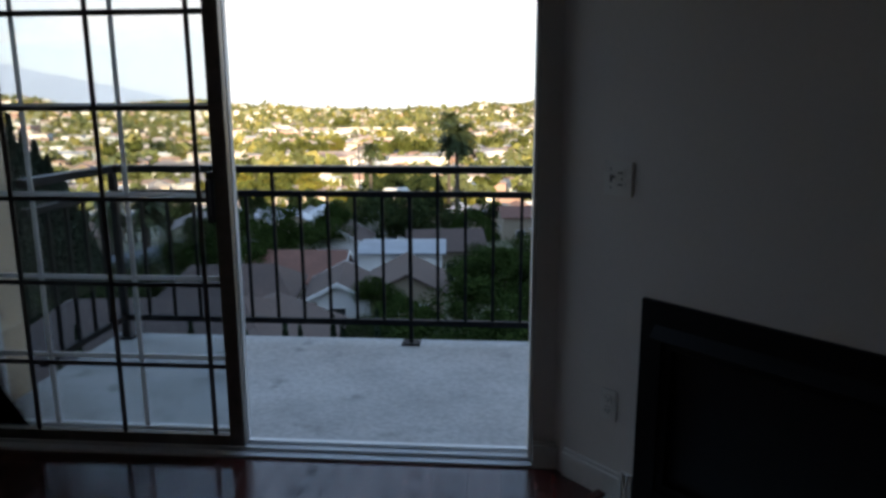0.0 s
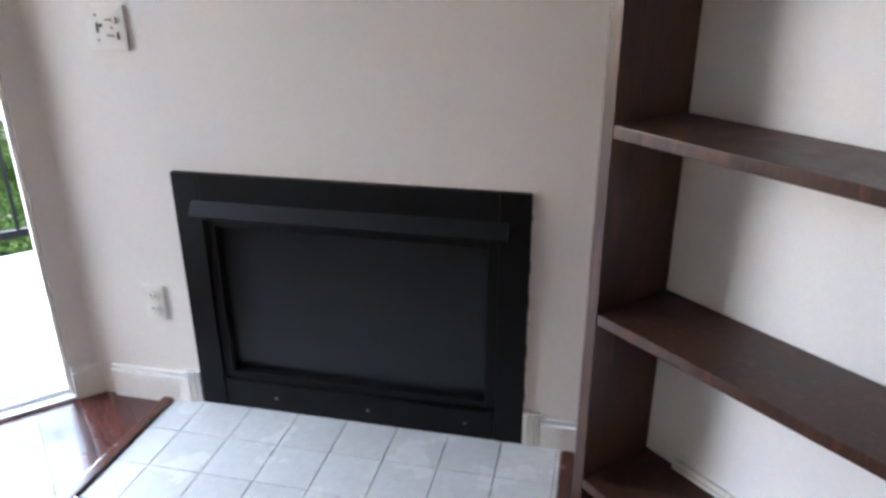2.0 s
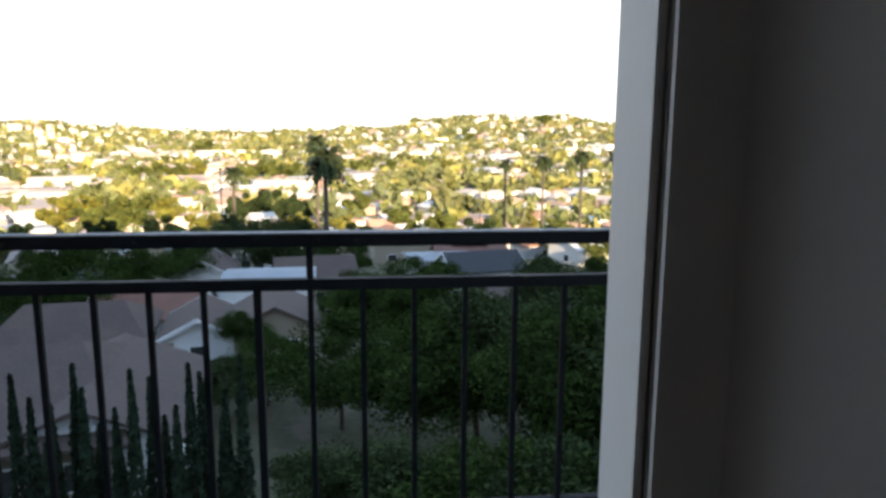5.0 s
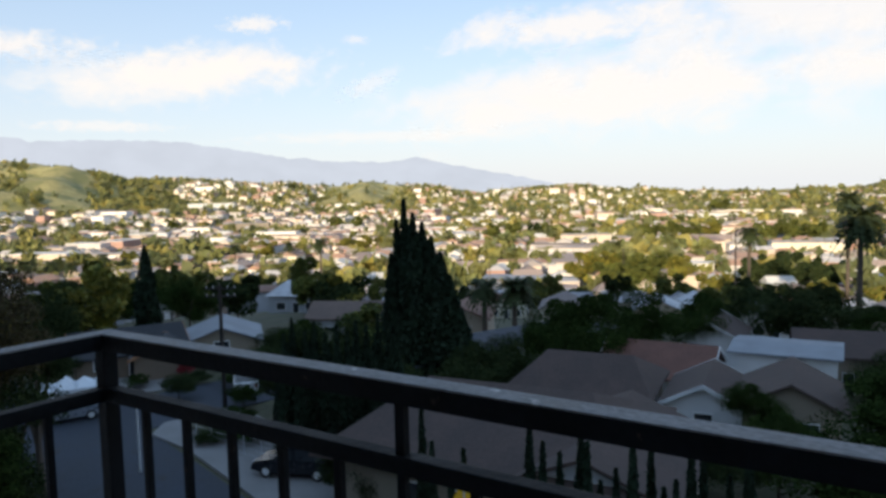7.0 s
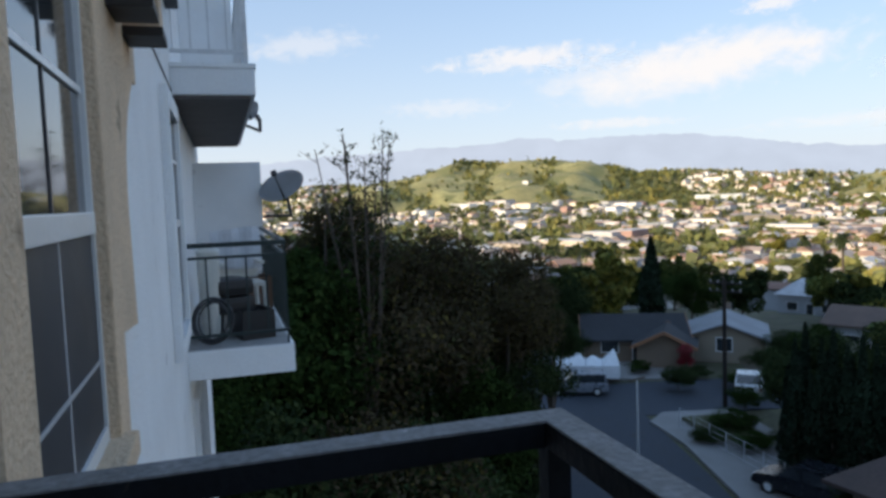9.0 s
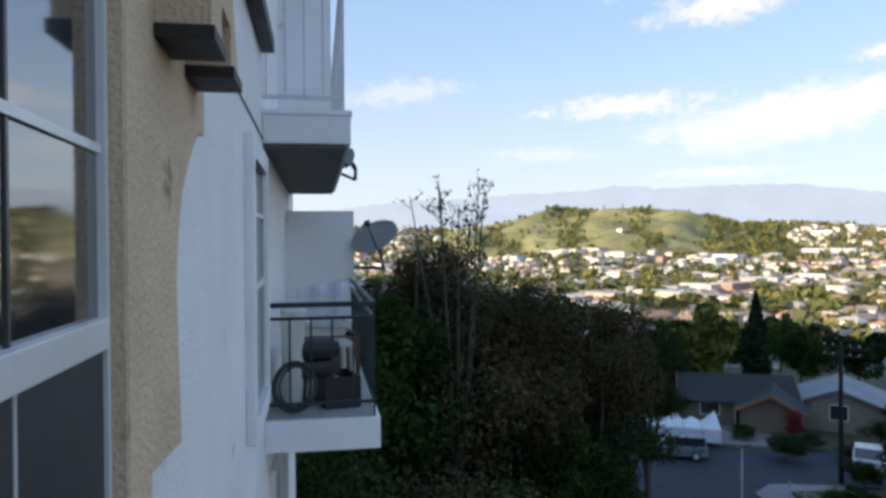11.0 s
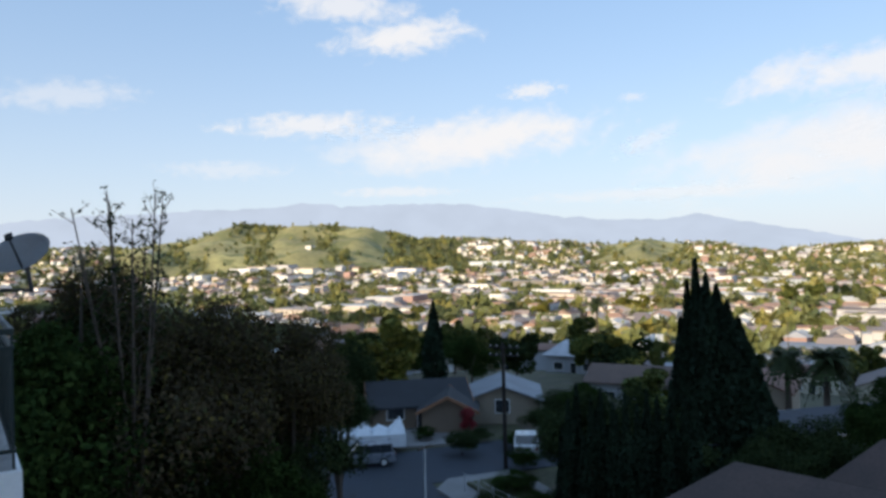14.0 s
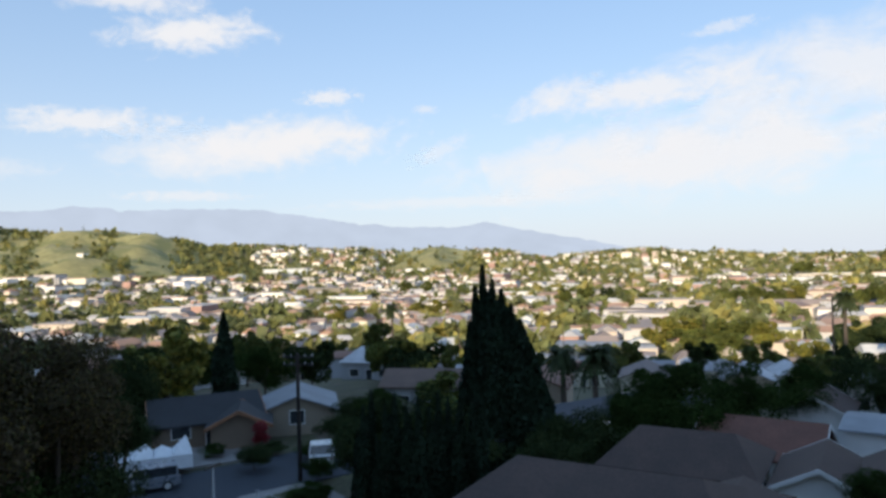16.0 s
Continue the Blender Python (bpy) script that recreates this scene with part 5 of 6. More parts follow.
# near trees: azimuth, distance, top, radius, kind
NEAR_TREES = [(-2.2, 68, -11.3, 5.4, "leaf"), (-5.2, 73, -12.4, 4.4, "leaf"), (1.4, 71, -13.0, 3.6, "leaf_dark"), (-14.2, 76, -11.8, 3.6, "leaf_dark"), (7.4, 57, -12.8, 2.4, "leaf_dark"), (-18, 70, -11.0, 4.6, "leaf"), (-9.5, 60, -13.6, 3.4, "leaf"), (66.6, 31, -1.7, 2.2, "leaf_brown"), (67.4, 30, -6.0, 2.2, "leaf_dark"), (63.8, 39, -4.2, 1.7, "leaf_dark"), (50.0, 52.5, -11.9, 1.5, "leaf"), (78.2, 27, 1.7, 2.2, "leaf_brown"), (80.5, 29, 1.3, 2.6, "leaf_brown"), (84, 25, 0.4, 4.2, "leaf"), (80, 21, -6.0, 3.4, "leaf_dark"), (74.5, 22, -7.0, 3.2, "leaf_dark"), (70.5, 24, -7.6, 2.6, "leaf_brown"), (77, 17, -8.6, 3.0, "leaf_dark"), (87, 22, -6.0, 3.4, "leaf_dark"), (72, 27, -5.2, 2.8, "leaf_dark"), (78, 25, -4.4, 3.4, "leaf_dark"), (79, 27, 0.5, 4.0, "leaf_dark"), (75, 27, 0.5, 4.0, "leaf_brown"), (72.0, 29, 0.2, 3.2, "leaf_brown"), (71, 33, -1.4, 2.9, "leaf_dark"), (66.9, 30, -0.5, 2.2, "leaf_brown"), (66.7, 31, -3.8, 2.3, "leaf_dark"), (67.0, 30, -7.2, 2.2, "leaf_dark"), (70.0, 26, -4.4, 2.6, "leaf"),
              (90, 20, -2.0, 3.2, "leaf"), (85, 19, -3.2, 3.4, "leaf_dark"), (77, 19, -4.0, 3.5, "leaf_brown"), (74, 20, -4.2, 3.2, "leaf_dark"), (70.5, 22, -7.2, 2.6, "leaf"), (84, 15, -6.6, 3.0, "leaf"), (77, 14.5, -7.8, 2.8, "leaf_dark"),
              (92, 32, -0.3, 4.5, "leaf_dark"), (81, 36, -0.2, 4.5, "leaf_dark"), (73, 40, -2.6, 4.5, "leaf_dark"), (71, 44, -3.2, 4.0, "leaf_dark"), (69.5, 41, -5.5, 2.8, "leaf"),
              (46, 48, -6.9, 3.2, "leaf_dark"), (42.5, 48, -6.6, 3.4, "leaf_dark"), (44, 47, -8.0, 3.2, "leaf_dark"), (39.8, 48, -8.6, 3.0, "leaf_dark"),
              (3, 33, -7.2, 4.0, "leaf"), (-3, 29, -6.4, 4.0, "leaf"), (-9, 31, -5.6, 4.5, "leaf_dark"), (-15, 27, -5.6, 4.2, "leaf"), (-21, 27, -5.2, 4.5, "leaf_dark"), (-28, 26, -4.5, 4.5, "leaf"),
              (-2, 21, -8.6, 3.4, "leaf_dark"), (-9, 20, -8.0, 3.6, "leaf"), (-17, 19, -7.6, 3.8, "leaf_dark"), (-25, 19, -7.0, 3.8, "leaf"), (5, 22, -9.2, 2.8, "leaf_dark"), (-12, 13, -9.5, 3.0, "leaf_dark"), (-24, 13, -9.0, 3.2, "leaf_dark"),
              (-6, 42, -7.2, 4.5, "leaf"), (-14, 44, -6.8, 4.6, "leaf_dark"), (-22, 42, -6.2, 4.6, "leaf"), (0, 50, -8.8, 4.5, "leaf"), (9, 37, -9.6, 2.8, "leaf"), (12.5, 36, -10.2, 2.4, "leaf_dark"), (24, 21, -11.4, 1.6, "leaf_bright"),
              (10.5, 46, -10.2, 2.2, "leaf"), (33, 50, -10.2, 2.6, "leaf_dark"), (31.5, 57, -10.4, 3.0, "leaf_dark"), (29.3, 61, -10.6, 3.0, "leaf_dark"), (27, 63, -10.4, 3.2, "leaf"), (25.5, 74, -10.0, 4.0, "leaf"), (53.6, 86, -7.6, 3.4, "leaf"), (41.5, 34.5, -10.2, 1.9, "leaf_dark"), (39.2, 33.5, -10.6, 1.8, "leaf_dark"), (56, 93, -7.5, 4.4, "leaf"), (61, 82, -6.4, 4.2, "leaf_dark"), (63.2, 70, -6.0, 3.4, "leaf_dark"), (62.6, 64, -9.8, 2.2, "leaf_dark"), (57.4, 60.5, -12.3, 1.2, "leaf"), (53.2, 60, -12.4, 1.1, "leaf_dark"), (47.0, 66, -10.4, 2.6, "leaf_dark"), (47.8, 60, -10.6, 2.6, "leaf_dark"), (50.4, 58, -12.2, 1.6, "leaf"), (45.4, 66, -9.6, 3.0, "leaf"), (51, 47, -12.0, 1.8, "leaf"), (66.6, 42, -2.6, 2.4, "leaf_dark"),
              (21.5, 66, -8.2, 4.8, "leaf"), (24.5, 69, -8.8, 4.6, "leaf"), (18, 78, -9.5, 5.0, "leaf"), (14.5, 82, -9.8, 4.4, "leaf"), (9, 92, -10.0, 6.5, "leaf_dark"), (6, 96, -10.2, 6.0, "leaf_dark"), (2, 88, -12.5, 4.4, "leaf")]
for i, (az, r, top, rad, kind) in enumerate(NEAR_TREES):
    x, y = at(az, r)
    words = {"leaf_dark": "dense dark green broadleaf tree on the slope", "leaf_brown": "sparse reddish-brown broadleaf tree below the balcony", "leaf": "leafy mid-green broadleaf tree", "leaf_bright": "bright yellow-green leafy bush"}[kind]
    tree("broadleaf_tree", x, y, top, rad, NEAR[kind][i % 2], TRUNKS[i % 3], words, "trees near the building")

# larger street trees and blocks in the middle distance
MIDS = [(22.8, 262, 7.8, "leaf_bright"), (21.0, 273, 8.0, "leaf_bright"), (19.2, 267, 7.5, "leaf"), (17.2, 277, 7.8, "leaf"), (15.2, 267, 7.0, "leaf_bright"), (18.2, 247, 6.8, "leaf"), (20.4, 240, 7.0, "leaf"), (12.6, 225, 6.2, "leaf_bright"), (15.8, 182, 5.8, "leaf"),
        (9.6, 262, 8.2, "leaf_dark"), (7.4, 270, 8.5, "leaf_dark"), (5.2, 264, 8.0, "leaf_dark"), (1.0, 285, 7.5, "leaf"), (-2.5, 255, 6.2, "leaf"), (29.5, 495, 8.1, "leaf"), (28.0, 501, 8.5, "leaf"), (26.4, 495, 8.0, "leaf_dark"), (25.0, 501, 8.2, "leaf"), (23.6, 495, 7.2, "leaf"),
        (17.6, 495, 8.2, "leaf"), (16.0, 501, 8.8, "leaf"), (14.5, 495, 8.5, "leaf"), (13.0, 504, 8.8, "leaf_bright"), (9.2, 480, 9.2, "leaf"), (7.6, 486, 9.2, "leaf"), (6.0, 480, 8.8, "leaf"), (2.6, 495, 8.8, "leaf_bright"), (0.6, 502, 8.5, "leaf"), (-1.6, 495, 8.5, "leaf"), (-4, 502, 8.8, "leaf"), (-6.5, 495, 8.1, "leaf_bright"),
        (38.5, 450, 6.8, "leaf_bright"), (40.0, 444, 7.0, "leaf_bright"), (41.3, 457, 6.2, "leaf_bright"), (47.5, 420, 7.0, "leaf_bright"), (60.0, 405, 5.8, "leaf_bright"), (62.2, 393, 5.5, "leaf"), (57.5, 412, 5.8, "leaf_bright"), (40.5, 690, 8.1, "leaf"), (42.2, 705, 8.1, "leaf"), (54.5, 720, 7.5, "leaf"), (12.4, 840, 11.2, "leaf"), (-8.0, 960, 11.2, "leaf"), (-14.0, 1050, 11.2, "leaf")]
for i, (az, r, rad, kind) in enumerate(MIDS):
    x, y = at(az, r)
    z = float(ground_z(x, y))
    tree("broadleaf_tree", x, y, z + rad * 1.75, rad, MID[kind][i % 2], TRUNKS[i % 3], {"leaf": "large rounded green street tree", "leaf_dark": "large dark green street tree", "leaf_bright": "large yellow-green street tree in the sun"}[kind], "street trees in the valley")
for az, r, w, d, h, wall, roof, words in ((21.6, 393, 36, 14, 5.5, "housewhite", "paleroof", "long white flat-roofed shop building"), (51.5, 900, 53, 16, 9.0, "housewhite", "paleroof", "long white commercial building far off"), (13.0, 750, 47, 14, 8, "housewhite", "redroof", "pale building with a red roof wing"),
                                          (30.2, 705, 47, 12, 7, "housewhite", "paleroof", "long white far building"), (26.8, 262, 33, 16, 4.5, "cream", "paleroof", "low block with a pale grey roof"), (29.2, 225, 25, 14, 4.2, "housewhite", "paleroof", "low block with a pale grey roof"), (49.0, 705, 42, 14, 8, "cream", "paleroof", "tan flat-roofed building far off"),
                                          (-2.0, 360, 42, 14, 5, "housewhite", "paleroof", "long white shop building"), (-18.5, 375, 36, 14, 6.5, "housewhite", "paleroof", "white building among palms"), (56.0, 645, 30, 14, 8, "housewhite", "paleroof", "white block in the town")):
    x, y = at(az, r)
    ws = tuple(("f", -w / 2 + 2.5 + 4.2 * k, 1.4, 1.8, 1.3) for k in range(int(w / 4.2)))
    house("commercial_building", pose(x, y, float(ground_z(x, y)), 0, 0, 24 if az < 45 else 40), w, d, h, 0.3, M[wall], M[roof], words, windows=ws)

# low hedge plants and blossom
for az, r, top, rad, kind in ((49.5, 44, -12.3, 1.4, "leaf"), (47.2, 45.5, -12.4, 1.2, "leaf_dark"), (54.6, 56, -11.5, 1.6, "leaf_dark"), (52.5, 45, -12.5, 1.2, "leaf_dark")):
    x, y = at(az, r)
    tree("bush", x, y, top, rad, NEAR[kind][0], TRUNKS[0], "low green garden bush", "garden bushes", cat="bush")


def cypress_mesh(seed, n, size, point=1.7):
    g = np.random.default_rng(seed)
    t = g.random(n) ** 0.9
    prof = np.where(t < 0.12, 0.6 + t / 0.12 * 0.4, np.clip(1 - (np.clip(t - 0.12, 0, 1) / 0.88) ** point, 0.0, 1) ** 0.9) + 0.02
    a = g.random(n) * 6.2832
    lump = 1 + 0.16 * np.sin(a * 3 + t * 9 + seed) + 0.1 * np.sin(a * 5 - t * 23)
    rad = prof * lump * g.uniform(0.55, 1.05, n)
    p = np.stack([np.cos(a) * rad, np.sin(a) * rad, t], 1)
    return p, g


def cypress(name, x, y, top, radius, me, label, group="", base=None):
    g = float(ground_z(x, y)) if base is None else base
    t = thing(name, label, "tree", pose(x, y, g, 0, 0, (x * 53 + y * 17) % 360), group)
    bm = bmesh.new()
    cyl(bm, (0, 0, -0.3), (0, 0, (top - g) * 0.5), 0.12 + radius * 0.05, 0.05, 8)
    part("trunk", bm, M["bark"], t)
    c = new("crown", me)
    c.parent, c.scale = t, (1, 1, 1)
    return t


def cypress_crown(seed, n, size, h, radius, point=1.7):
    p, g = cypress_mesh(seed, n, size, point)
    v, f = leaves(p * (radius, radius, h), size, g, up=1.6)
    return mesh_of("crown", v, f, M["cypress"])


for az, top, rad, point in ((37.0, 0.63, 1.15, 1.2), (37.6, -1.1, 1.0, 1.5), (36.3, -0.5, 1.4, 1.5), (35.6, -1.4, 1.6, 1.7), (34.9, -2.6, 1.7, 1.8), (34.2, -4.0, 1.8, 2.0), (33.5, -6.0, 1.7, 2.2), (32.9, -8.4, 1.5, 2.4), (38.1, -4.0, 1.1, 1.9),
                            (36.7, -1.6, 1.9, 2.0), (35.4, -3.2, 2.2, 2.2), (37.4, -4.4, 1.6, 2.2)):
    x, y = at(az, 61.5 + (az * 7) % 2)
    g = float(ground_z(x, y))
    cypress("cypress_tree", x, y, top, rad, cypress_crown(int(az * 10), 7500, 0.22, top - g, rad, point), "tall dark columnar cypress in a clump", "cypress clump")
x, y = at(56.5, 82)
cypress("cypress_tree", x, y, -3.7, 1.3, cypress_crown(5, 5000, 0.22, -3.7 - float(ground_z(x, y)), 1.3), "slender dark cypress among the houses")
JUN = [cypress_crown(40 + i, 2600, 0.1, 1.0 * h, 0.42, 1.0) for i, h in enumerate((7.6, 6.4, 5.6, 7.0))]
JH = (7.6, 6.4, 5.6, 7.0)
for k in range(26):
    az = 11.5 + k * 1.05 + pr.uniform(-0.4, 0.4)
    x, y = at(az, 22.0 + pr.uniform(-0.7, 0.7) + 0.06 * k)
    i = k % 4
    if 29.0 < az < 32.2:
        continue
    cypress("juniper", x, y, GZ + JH[i] - pr.uniform(0, 0.3), 0.4, JUN[i], "slim dark pencil juniper in a row", "row of pencil junipers")
DRIVE = [cypress_crown(50 + i, 3000, 0.11, h, 0.46, 1.5) for i, h in enumerate((7.8, 6.4, 7.2, 5.6))]
for k in range(24):
    az = 37.9 + 0.41 * k + pr.uniform(-0.12, 0.12)
    x, y = at(az, 41.0 + pr.uniform(-1.5, 1.5))
    cypress("juniper", x, y, GZ + (7.8, 6.4, 7.2, 5.6)[k % 4], 0.4, DRIVE[k % 4], "dark juniper in the row beside the driveway", "junipers by the driveway")


def palm_crown(seed, length, count=90, size=1.0):
    g = np.random.default_rng(seed)
    vs, fs = [], []
    for k in range(count):
        a, lift = g.random() * 6.2832, g.uniform(-0.8, 1.25)
        prev = None
        for s in np.linspace(0.0, 1.0, 9):
            rr_ = length * s * math.cos(lift * (1 - 0.4 * s)) * 0.95
            zz = length * (s * math.sin(lift) - 0.62 * s * s)
            p = np.array([math.cos(a) * rr_, math.sin(a) * rr_, zz])
            if prev is not None:
                side = np.array([-math.sin(a), math.cos(a), 0])
                w = 0.2 * length * math.sin(math.pi * min(0.96, s + 0.08))
                for sg in (-1, 1):
                    b = len(vs)
                    tip = (prev + p) / 2 + sg * side * w + np.array([math.cos(a), math.sin(a), -0.55]) * w * 0.55
                    vs += [prev, p, tip]
                    fs.append([b, b + 1, b + 2])
            prev = p
    return vs, fs


def palm(name, x, y, top, length, seed, label):
    g = float(ground_z(x, y))
    t = thing(name, label, "palm tree", pose(x, y, g))
    bm = bmesh.new()
    for k in range(6):
        z0, z1 = (top - g - length * 0.3) * k / 6, (top - g - length * 0.3) * (k + 1) / 6
        cyl(bm, (0, 0, z0 - 0.3 * (k == 0)), (0, 0, z1), 0.42 - 0.02 * k, 0.4 - 0.02 * k, 9)
    part("trunk", bm, M["bark"], t)
    v, f = palm_crown(seed, length)
    c = raw("crown", v, f, M["frond"], t)
    c.location = (0, 0, top - g - length * 0.3)
    return t


for i, (az, r, top, ln, w) in enumerate(((3.5, 105, -1.7, 4.5, "tall palm with a dark frond crown"), (28.2, 96, -10.6, 4.0, "squat palm with drooping dark fronds"), (30.6, 98, -10.8, 3.6, "squat palm with drooping dark fronds"),
                                       (4.1, 175, -0.8, 4.4, "tall sunlit palm among the houses"), (-14, 190, -6, 3.6, "tall thin palm among far houses"), (-17, 200, -5, 3.6, "tall thin palm among far houses"), (-19.5, 185, -4.5, 3.6, "tall thin palm among far houses"),
                                       (-11, 210, -8, 3.4, "tall thin palm among far houses"), (10.5, 160, -7.5, 3.2, "sunlit palm over a red roof"), (43.5, 215, -12, 3.4, "small sunlit palm among the houses"),
                                       (64.2, 345, -24, 4.2, "sunlit golden palm in the valley"), (62.6, 352, -25, 4.0, "sunlit golden palm in the valley"), (61.4, 340, -25, 4.2, "sunlit golden palm in the valley"), (59.2, 360, -24, 4.0, "sunlit golden palm in the valley"), (50.0, 385, -24, 4.2, "sunlit golden palm in the valley"), (45.8, 400, -25, 4.0, "sunlit golden palm in the valley"))):
    palm("palm_tree", *at(az, r), top, ln, i + 60, w)

# bare tree behind the leafy ones
bt = thing("bare_tree", "nearly leafless tree with thin upright branches", "tree", pose(*at(77.6, 25), GZ))
bm = bmesh.new()
br_ = random.Random(9)
tips = []
for k in range(8):
    a = k * 0.83
    p = Vector((0, 0, 6))
    q = Vector((math.cos(a) * 0.5, math.sin(a) * 0.5, 11))
    limb(bm, p, q, 0.09, 0.06, 6)
    top_z = 17.0 - br_.uniform(0, 1.6)
    e = Vector((math.cos(a) * (0.8 + 0.12 * k), math.sin(a) * (0.8 + 0.12 * k), top_z))
    limb(bm, q, e, 0.055, 0.016, 6)
    for j in range(32):
        s = br_.uniform(0.05, 0.97)
        o = q.lerp(e, s)
        d = Vector((br_.uniform(-1, 1), br_.uniform(-1, 1), br_.uniform(0.3, 1.1))).normalized() * br_.uniform(0.3, 0.85)
        limb(bm, o, o + d, 0.014, 0.005, 4)
        tips += [o + d * br_.uniform(0.5, 1.0) + Vector((br_.uniform(-0.12, 0.12), br_.uniform(-0.12, 0.12), br_.uniform(-0.12, 0.12))) for _ in range(6)]
limb(bm, (0, 0, -0.3), (0, 0, 6.1), 0.22, 0.1, 8)
part("trunk", bm, M["bark"], bt)
v, f = leaves(np.array([list(p) for p in tips]), 0.07, np.random.default_rng(3))
raw("foliage", v, f, M["leaf_dark"], bt)

# ---- the town ----
tr = random.Random(21)
proto = {}
for k in range(6):
    w, d = tr.uniform(8, 11), tr.uniform(6.5, 8.5)
    proto[k] = (w, d)
PROTOS = []
for k in range(6):
    w, d = proto[k]
    flat = k in (2,)
    h = house("house", pose(0, 0, -400 - 30 * k), w, d, 3.2 if not flat else 4.2, 0.3 if flat else tr.uniform(1.5, 2.2), M["h_wall"], M["h_roof"],
              ("stucco house with a low pitched roof in the valley", "gabled stucco house in the valley", "flat-roofed stucco block in the valley")[2 if flat else k % 2], hip=2.5 if k % 3 == 0 else 0.0, windows=STD, group="houses in the valley")
    PROTOS.append(h)
fw_v, fw_f, fr_v, fr_f, ft_pts, ft_size = [], [], [], [], [], []
GRID = radians(24)
CA, SA = math.cos(GRID), math.sin(GRID)


def top_of(az):
    return 1.5 + 1300 * math.tan(radians(float(np.interp(az, RA, RE))))


def far_house(x, y, z, w, d, h, rise, ang, hip):
    ca, sa = math.cos(ang), math.sin(ang)
    to = lambda u, v_, t: (x + u * ca - v_ * sa, y + u * sa + v_ * ca, z + t)
    b = len(fw_v)
    fw_v.extend(to(u, v_, t) for t in (-2.5, h) for u, v_ in ((-w / 2, -d / 2), (w / 2, -d / 2), (w / 2, d / 2), (-w / 2, d / 2)))
    fw_f.extend([[b + i, b + (i + 1) % 4, b + 4 + (i + 1) % 4, b + 4 + i] for i in range(4)])
    if rise < 0.2:
        c = len(fr_v)
        fr_v.extend(to(u, v_, h + t) for t in (-0.3, 0.25) for u, v_ in ((-w / 2 - 0.1, -d / 2 - 0.1), (w / 2 + 0.1, -d / 2 - 0.1), (w / 2 + 0.1, d / 2 + 0.1), (-w / 2 - 0.1, d / 2 + 0.1)))
        fr_f.extend([[c + i, c + (i + 1) % 4, c + 4 + (i + 1) % 4, c + 4 + i] for i in range(4)] + [[c + 4, c + 5, c + 6, c + 7]])
        return
    c = len(fr_v)
    o = 0.5
    fr_v.extend(to(u, v_, t) for u, v_, t in ((-w / 2 - o, -d / 2 - o, h - 0.2), (w / 2 + o, -d / 2 - o, h - 0.2), (w / 2 + o, d / 2 + o, h - 0.2), (-w / 2 - o, d / 2 + o, h - 0.2), (-w / 2 + hip, 0, h + rise), (w / 2 - hip, 0, h + rise)))
    fr_f.extend([[c, c + 1, c + 5, c + 4], [c + 2, c + 3, c + 4, c + 5], [c + 1, c + 2, c + 5], [c + 3, c, c + 4]])


